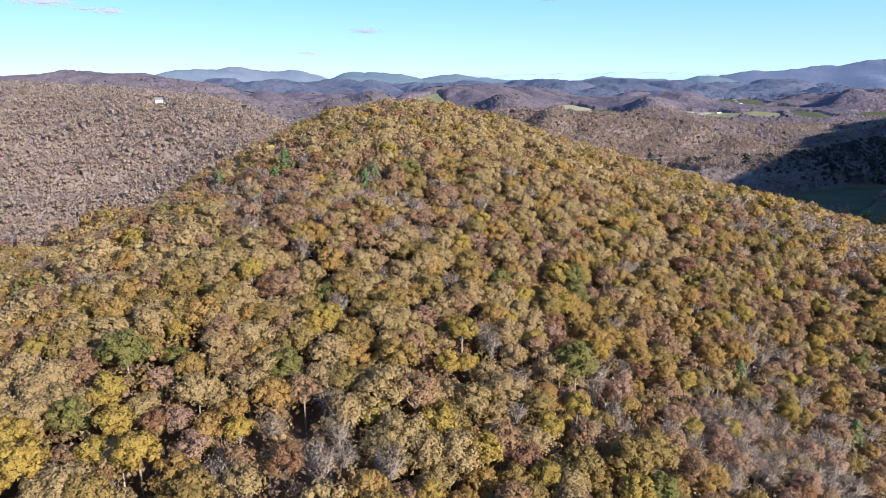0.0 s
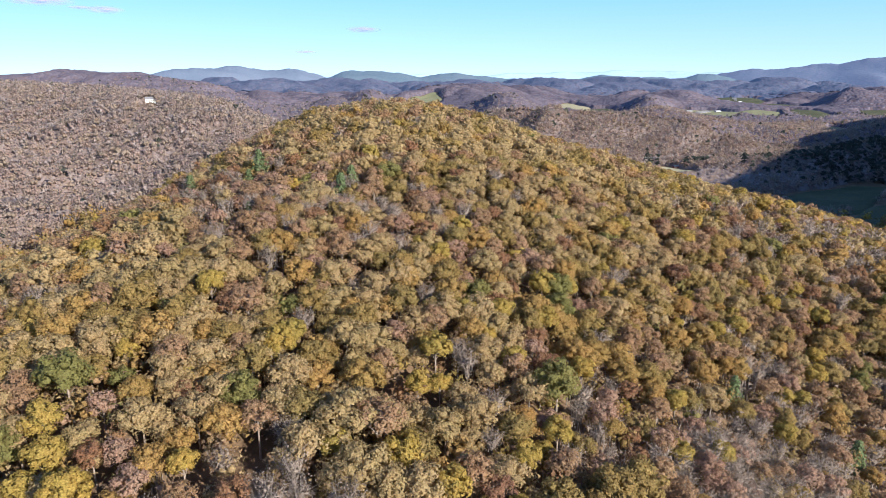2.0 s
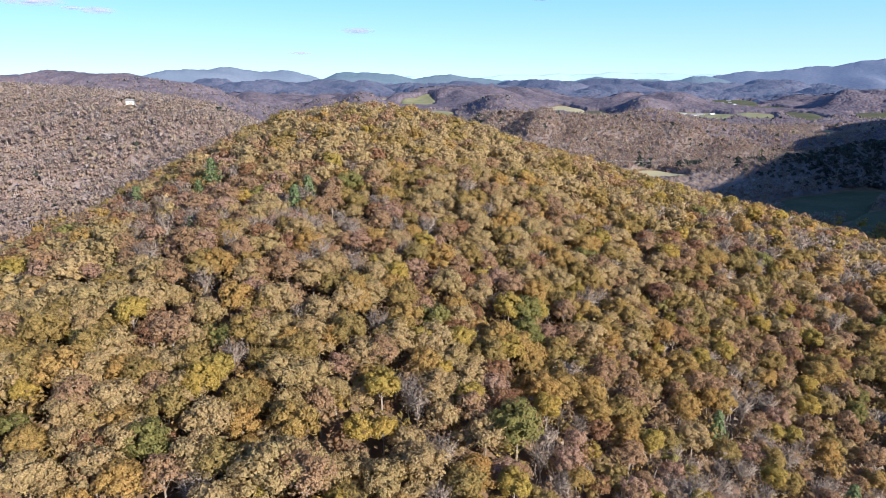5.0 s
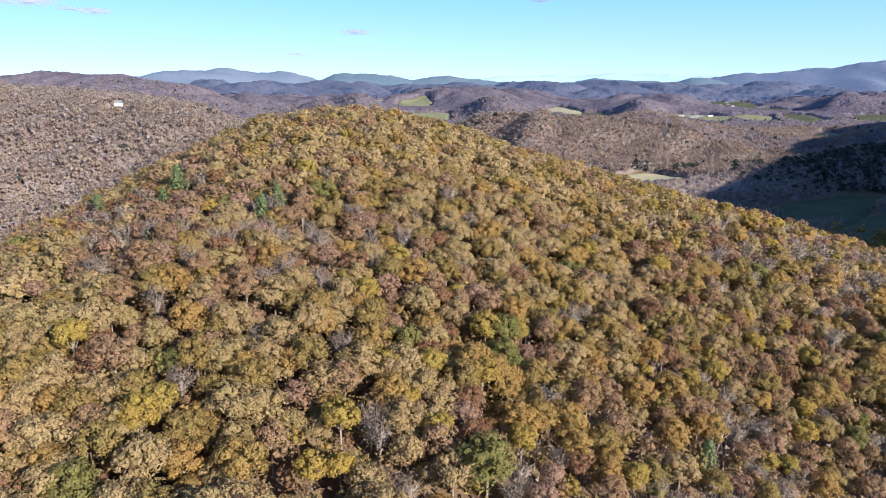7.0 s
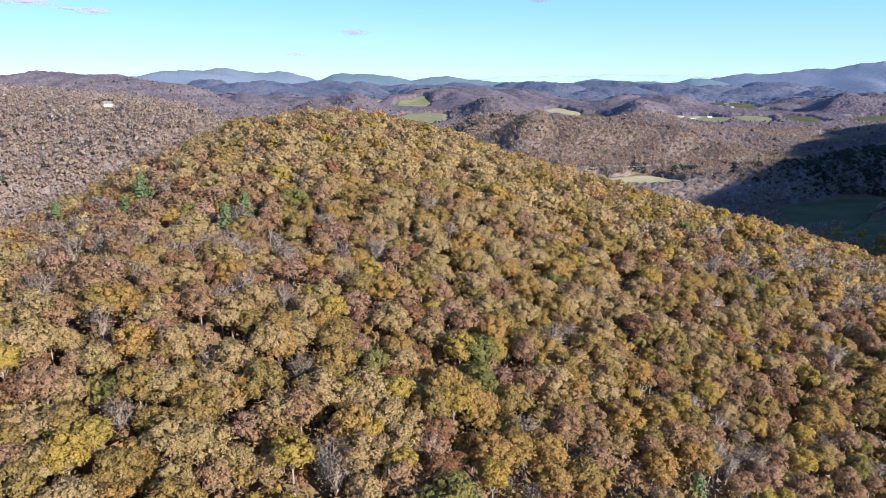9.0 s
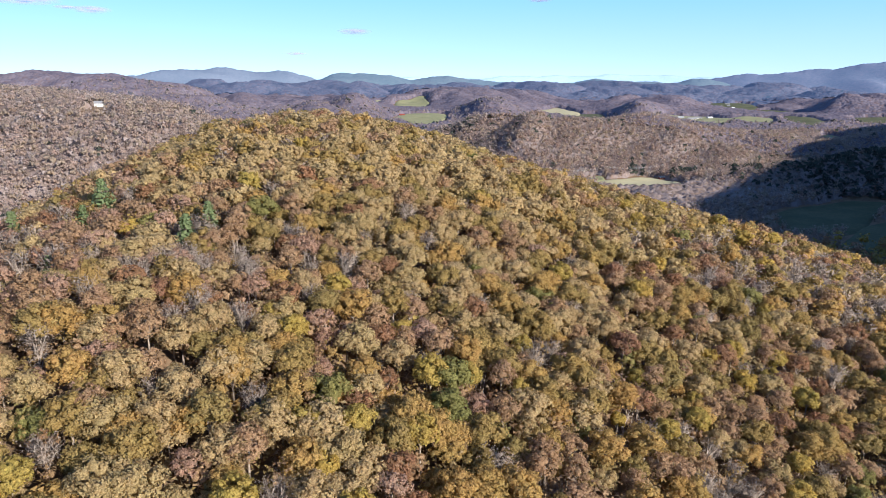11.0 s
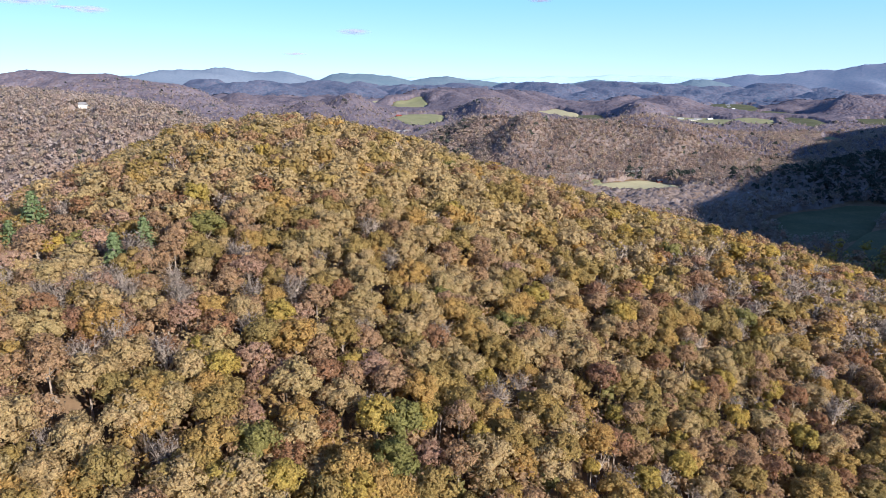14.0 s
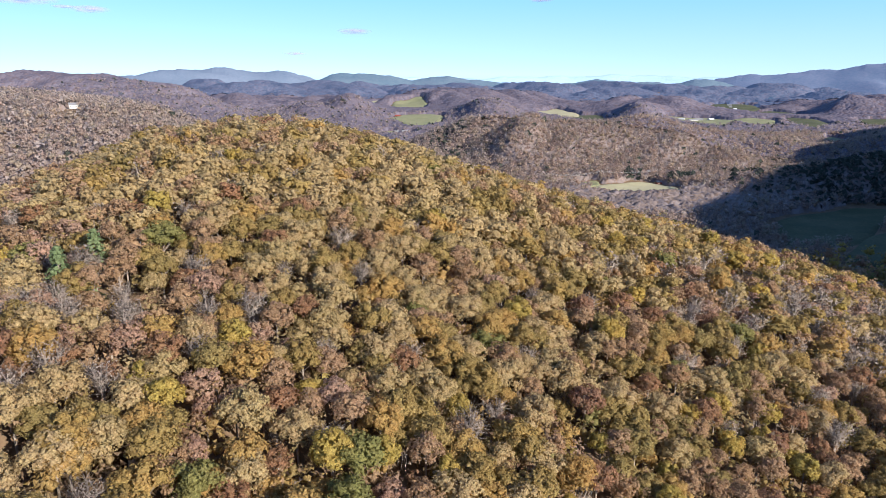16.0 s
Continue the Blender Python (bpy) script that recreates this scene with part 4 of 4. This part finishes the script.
def canopy(name, words, rng, r0, r1, step, da, lift, rough, mat, smooth=False):
    """The closed tops of woods too far off to part tree from tree: an uneven sheet of crowns that ends at the fields."""
    r = np.exp(np.arange(math.log(r0), math.log(r1), step))
    a = np.arange(-0.82, 0.86, da)
    rr, aa = np.meshgrid(r, a, indexing="ij")
    aa = aa + rng.uniform(-0.4, 0.4, aa.shape) * da
    rr = rr * (1 + rng.uniform(-0.4, 0.4, rr.shape) * step)
    x, y = rr * np.sin(aa), rr * np.cos(aa)
    hill = (x > -310) & (x < 340 + 0.2 * y) & (y < 565)
    up = np.where(in_field(x, y, 1.12 if r0 < 1000 else 1.06) | hill, -2.0, lift + rng.uniform(-rough, rough, x.shape))
    z = land(x, y) + up
    idx = np.arange(x.size).reshape(x.shape)
    quads = np.stack([idx[:-1, :-1], idx[:-1, 1:], idx[1:, 1:], idx[1:, :-1]], -1).reshape(-1, 4)[:, ::-1]
    me = tri_mesh(name, np.c_[x.ravel(), y.ravel(), z.ravel()], quads, [mat], smooth=smooth)
    return tagged(new(name, me), words, "woods", kind="stuff")


# haze of distance put into the colours: greyer and bluer farther off
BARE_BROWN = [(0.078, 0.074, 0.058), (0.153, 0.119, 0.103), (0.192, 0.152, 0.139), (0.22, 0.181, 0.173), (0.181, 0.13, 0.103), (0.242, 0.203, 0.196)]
HAZE_LILAC = [(0.039, 0.059, 0.073), (0.1, 0.086, 0.113), (0.131, 0.114, 0.143), (0.157, 0.137, 0.164), (0.139, 0.105, 0.113), (0.175, 0.154, 0.184)]
HAZE_SLATE = [(0.030, 0.057, 0.087), (0.061, 0.072, 0.106), (0.080, 0.087, 0.125), (0.098, 0.102, 0.140), (0.094, 0.084, 0.110), (0.114, 0.110, 0.144)]
# sheet added under the crowns to lighten the dark gaps between them
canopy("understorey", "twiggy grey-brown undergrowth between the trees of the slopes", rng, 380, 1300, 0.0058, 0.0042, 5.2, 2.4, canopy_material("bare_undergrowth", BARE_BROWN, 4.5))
canopy("rolling_woods", "grey-brown leafless woods on the rolling hills", rng, 1200, 2700, 0.0056, 0.0034, 8.0, 1.7, canopy_material("hazed_leafless_woods", HAZE_LILAC, 8.0), True)
# haze before these woods is put in as a faint blue glow
HAZE_WOODS = canopy_material("haze_glow_woods", HAZE_SLATE, 11.0)
HAZE_WOODS.node_tree.nodes["Principled BSDF"].inputs["Emission Color"].default_value = (0.42, 0.62, 1.0, 1)
HAZE_WOODS.node_tree.nodes["Principled BSDF"].inputs["Emission Strength"].default_value = 0.036
tagged(canopy("backdrop", "distant hill woods with haze in their blue-grey colour", rng, 2600, 4350, 0.0060, 0.0036, 9.0, 3.4, HAZE_WOODS), category="mountain", kind="structure")


def far_points(rng, r0, r1, step, skip):
    k = int(0.5 * (r1 ** 2 - r0 ** 2) * 1.6 / step ** 2)
    r, a = np.sqrt(rng.uniform(r0 ** 2, r1 ** 2, k)), rng.uniform(-0.78, 0.82, k)
    x, y = r * np.sin(a), r * np.cos(a)
    ok = ~in_field(x, y, 1.05) & ~skip(x, y)
    return x[ok], y[ok]


settled = lambda x, y: ((x > -1000) & (x < 120) & (y < 1250)) | ((x > 120) & (x < 1150) & (y < 1500))
fx_, fy_ = far_points(rng, 1150, 1950, 12.5, settled)
fk = choose(rng, np.tile(MIXES["far"], (len(fx_), 1)))
fk[(lump(fx_, fy_, -240, 2110, 90, 60) > 0.35) & (rng.random(len(fx_)) < 0.8)] = NAMES.index("hemlock")
# most of the leaf colour gives way to a haze tint
woods("leafless_trees", "leafless trees and pines on the rolling hills", rng, fx_, fy_, fk, 5, rng.uniform(0.75, 1.0, len(fx_)), 4, (0.8, (0.33, 0.285, 0.295)))

# ---- buildings ----
def house(x, y, turn, wide, deep, high, wall, roof, words, floors=1):
    """A gabled house with walls, roof, door and windows."""
    root = tagged(new("house"), words, "house", "houses of the valley")
    root.matrix_basis = pose(x, y, ground_at(x, y) - 0.4, 0, 0, turn)
    part("wall", box_bm(0, 0, 0, wide, deep, high, 0.03), wall, root)
    rise, over = deep * 0.32, 0.45
    bm = bmesh.new()
    ends = []
    for sx in (-1, 1):
        X = sx * (wide / 2 + over)
        ends.append([bm.verts.new((X, s * (deep / 2 + over), z)) for s, z in ((-1, high - 0.1), (1, high - 0.1))]
                    + [bm.verts.new((X, 0, high + rise)), bm.verts.new((X, 0, high + rise + 0.25))]
                    + [bm.verts.new((X, s * (deep / 2 + over), high + 0.15)) for s in (-1, 1)])
    a, b = ends
    for i, j in ((0, 4), (4, 3), (3, 5), (5, 1), (1, 2), (2, 0)):
        bm.faces.new((a[i], a[j], b[j], b[i]))
    for e in ends:
        bm.faces.new((e[0], e[4], e[3], e[2]))
        bm.faces.new((e[1], e[2], e[3], e[5]))
    bmesh.ops.recalc_face_normals(bm, faces=bm.faces)
    part("roof", bm, roof, root)
    for sx in (-1, 1):
        g = bmesh.new()
        tri = [g.verts.new((sx * wide / 2, -deep / 2, high)), g.verts.new((sx * wide / 2, deep / 2, high)), g.verts.new((sx * wide / 2, 0, high + rise))]
        g.faces.new(tri)
        bmesh.ops.solidify(g, geom=g.faces[:], thickness=0.2)
        part("gable", g, wall, root)
    part("door", box_bm(0, -deep / 2 - 0.03, 0.3, 1.0, 0.08, 2.1), POLE, root, "brown wooden front door")
    for fl in range(floors):
        for wx in np.arange(-wide / 2 + 1.6, wide / 2 - 1.0, 2.6):
            if fl == 0 and abs(wx) < 1.2:
                continue
            w = part("window", box_bm(wx, -deep / 2 - 0.03, 1.1 + 2.8 * fl, 1.1, 0.09, 1.3), WHITE, root)
            part("pane", box_bm(wx, -deep / 2 - 0.05, 1.2 + 2.8 * fl, 0.9, 0.09, 1.1), GLASS_DARK, w)
    return root


house(-362, 846, 25, 12, 8, 6.0, WHITE, ROOF, "large white clapboard house among bare trees on the slope", 2)
house(-29, 1600, 10, 16, 8, 3.4, WHITE, ROOF, "white farmhouse with a grey roof beside a pasture")
house(-50, 1596, 25, 12, 8, 3.4, POLE, ROOF, "weathered wooden barn beside a farmhouse")
house(-153, 1747, 5, 15, 7, 3.2, WHITE, ROOF, "long white shed among bare trees")
house(-64, 1869, -15, 14, 8, 3.6, RED, RED, "small red barn by the pasture")
house(339, 929, 5, 7, 5, 2.8, RED, ROOF, "small reddish shed at the edge of the hay field")
VILLAGE = [(696, 1848, 14), (717, 1823, 24), (749, 1852, 12), (775, 1850, 16), (735, 1840, 12), (1043, 2362, 14), (1000, 2220, 12),
           (1005, 2158, 16), (987, 2284, 12), (994, 2068, 12), (1020, 2300, 10)]
for n_, (x, y, w) in enumerate(VILLAGE):
    house(x, y, (n_ * 37) % 60 - 30, w, 9, 4.0, WHITE, ROOF if n_ % 3 else METAL, "white gabled house in the valley village")
house(392, 787, 20, 12, 8, 3.5, METAL, METAL, "grey metal shed in the shaded valley")


# ---- power line over the hay field ----
def pylon(x, y, turn):
    root = tagged(new("utility_pylon"), "two-poled wooden power pylon with a crossbar", "pylon", "pylons of the power line")
    root.matrix_basis = pose(x, y, ground_at(x, y) - 0.5, 0, 0, turn)
    for sx in (-2.2, 2.2):
        bm = bmesh.new()
        bmesh.ops.create_cone(bm, cap_ends=True, segments=8, radius1=0.22, radius2=0.15, depth=19, matrix=Matrix.Translation((sx, 0, 9.5)))
        part("pole", bm, POLE, root)
    part("crossbar", box_bm(0, 0, 16.8, 9.0, 0.3, 0.4, 0.03), POLE, root)
    for sx in (-4, 0, 4):
        bm = bmesh.new()
        bmesh.ops.create_cone(bm, cap_ends=True, segments=8, radius1=0.14, radius2=0.1, depth=1.2, matrix=Matrix.Translation((sx, 0, 16.2)))
        part("insulator", bm, METAL, root)


PYLONS = [(196, 905), (262, 925), (345, 945)]
for x, y in PYLONS:
    pylon(x, y, 84)
for (x0, y0), (x1, y1) in zip(PYLONS[:-1], PYLONS[1:]):
    for off in (-4, 0, 4):
        cu = bpy.data.curves.new("power_wire", "CURVE")
        cu.dimensions, cu.bevel_depth, cu.bevel_resolution = "3D", 0.04, 1
        sp = cu.splines.new("POLY")
        sp.points.add(16)
        za, zb = ground_at(x0, y0) + 15.2, ground_at(x1, y1) + 15.2
        for i, pt in enumerate(sp.points):
            u = i / 16
            pt.co = (x0 + (x1 - x0) * u + 0.1 * off, y0 + (y1 - y0) * u + off, za + (zb - za) * u - 12 * u * (1 - u), 1)
        cu.materials.append(METAL)
        tagged(new("power_wire", cu), "thin sagging power wire between pylons", "wire", "wires of the power line")


# ---- a few small clouds ----
def cloud_material():
    """Vapour that thins out towards its rim."""
    m = bpy.data.materials.new("thin_pale_cloud")
    m.use_nodes = True
    nt = m.node_tree
    b = nt.nodes["Principled BSDF"]
    b.inputs["Base Color"].default_value = (0.29, 0.255, 0.345, 1)
    b.inputs["Roughness"].default_value = 1.0
    co = nt.nodes.new("ShaderNodeTexCoord")
    wide = add_node(nt, "ShaderNodeVectorMath")
    wide.operation = "LENGTH"
    flat = add_node(nt, "ShaderNodeVectorMath")
    flat.operation = "MULTIPLY"
    flat.inputs[1].default_value = (1, 0, 1)
    nz = add_node(nt, "ShaderNodeTexNoise", Scale=2.2, Detail=4.0)
    nt.links.new(co.outputs["Object"], flat.inputs[0])
    nt.links.new(flat.outputs[0], wide.inputs[0])
    nt.links.new(co.outputs["Object"], nz.inputs["Vector"])
    rim = add_node(nt, "ShaderNodeMapRange")
    rim.inputs["From Min"].default_value, rim.inputs["From Max"].default_value = 0.95, 0.1
    rim.inputs["To Min"].default_value, rim.inputs["To Max"].default_value = 0.0, 0.85
    nt.links.new(wide.outputs["Value"], rim.inputs[0])
    grain = add_node(nt, "ShaderNodeMapRange")
    grain.inputs["From Min"].default_value, grain.inputs["From Max"].default_value = 0.32, 0.62
    nt.links.new(nz.outputs[0], grain.inputs[0])
    mul = nt.nodes.new("ShaderNodeMath")
    mul.operation = "MULTIPLY"
    nt.links.new(rim.outputs[0], mul.inputs[0])
    nt.links.new(grain.outputs[0], mul.inputs[1])
    nt.links.new(mul.outputs[0], b.inputs["Alpha"])
    return m


# bearing, height, length, thickness, seed
CLOUDS = ((-0.54, 508, 430, 60, 1), (-0.466, 472, 250, 50, 2), (-0.495, 480, 160, 24, 5), (-0.122, 383, 260, 46, 3), (-0.207, 237, 190, 24, 4), (0.147, 584, 180, 26, 6))
CLOUD = cloud_material()


def cloud(bearing, height, wide, high, seed):
    bm = bmesh.new()
    bmesh.ops.create_icosphere(bm, subdivisions=4, radius=1.0)
    for v in bm.verts:
        v.co += v.co * 0.25 * noise.noise(v.co * 2.3 + Vector((seed * 3.1, 0, 0)))
    me = bpy.data.meshes.new("cloud")
    bm.to_mesh(me)
    bm.free()
    for p in me.polygons:
        p.use_smooth = True
    me.materials.append(CLOUD)
    ob = tagged(new("cloud", me), "small thin pinkish-white cloud in a clear sky", "cloud", kind="structure")
    ob.matrix_basis = (pose(28 + 4600 * math.sin(bearing), 50 + 4600 * math.cos(bearing), height, 0, 0, -math.degrees(bearing))
                       @ Matrix.Diagonal((wide / 2, 12, high / 2, 1)))


for c in CLOUDS:
    cloud(*c)
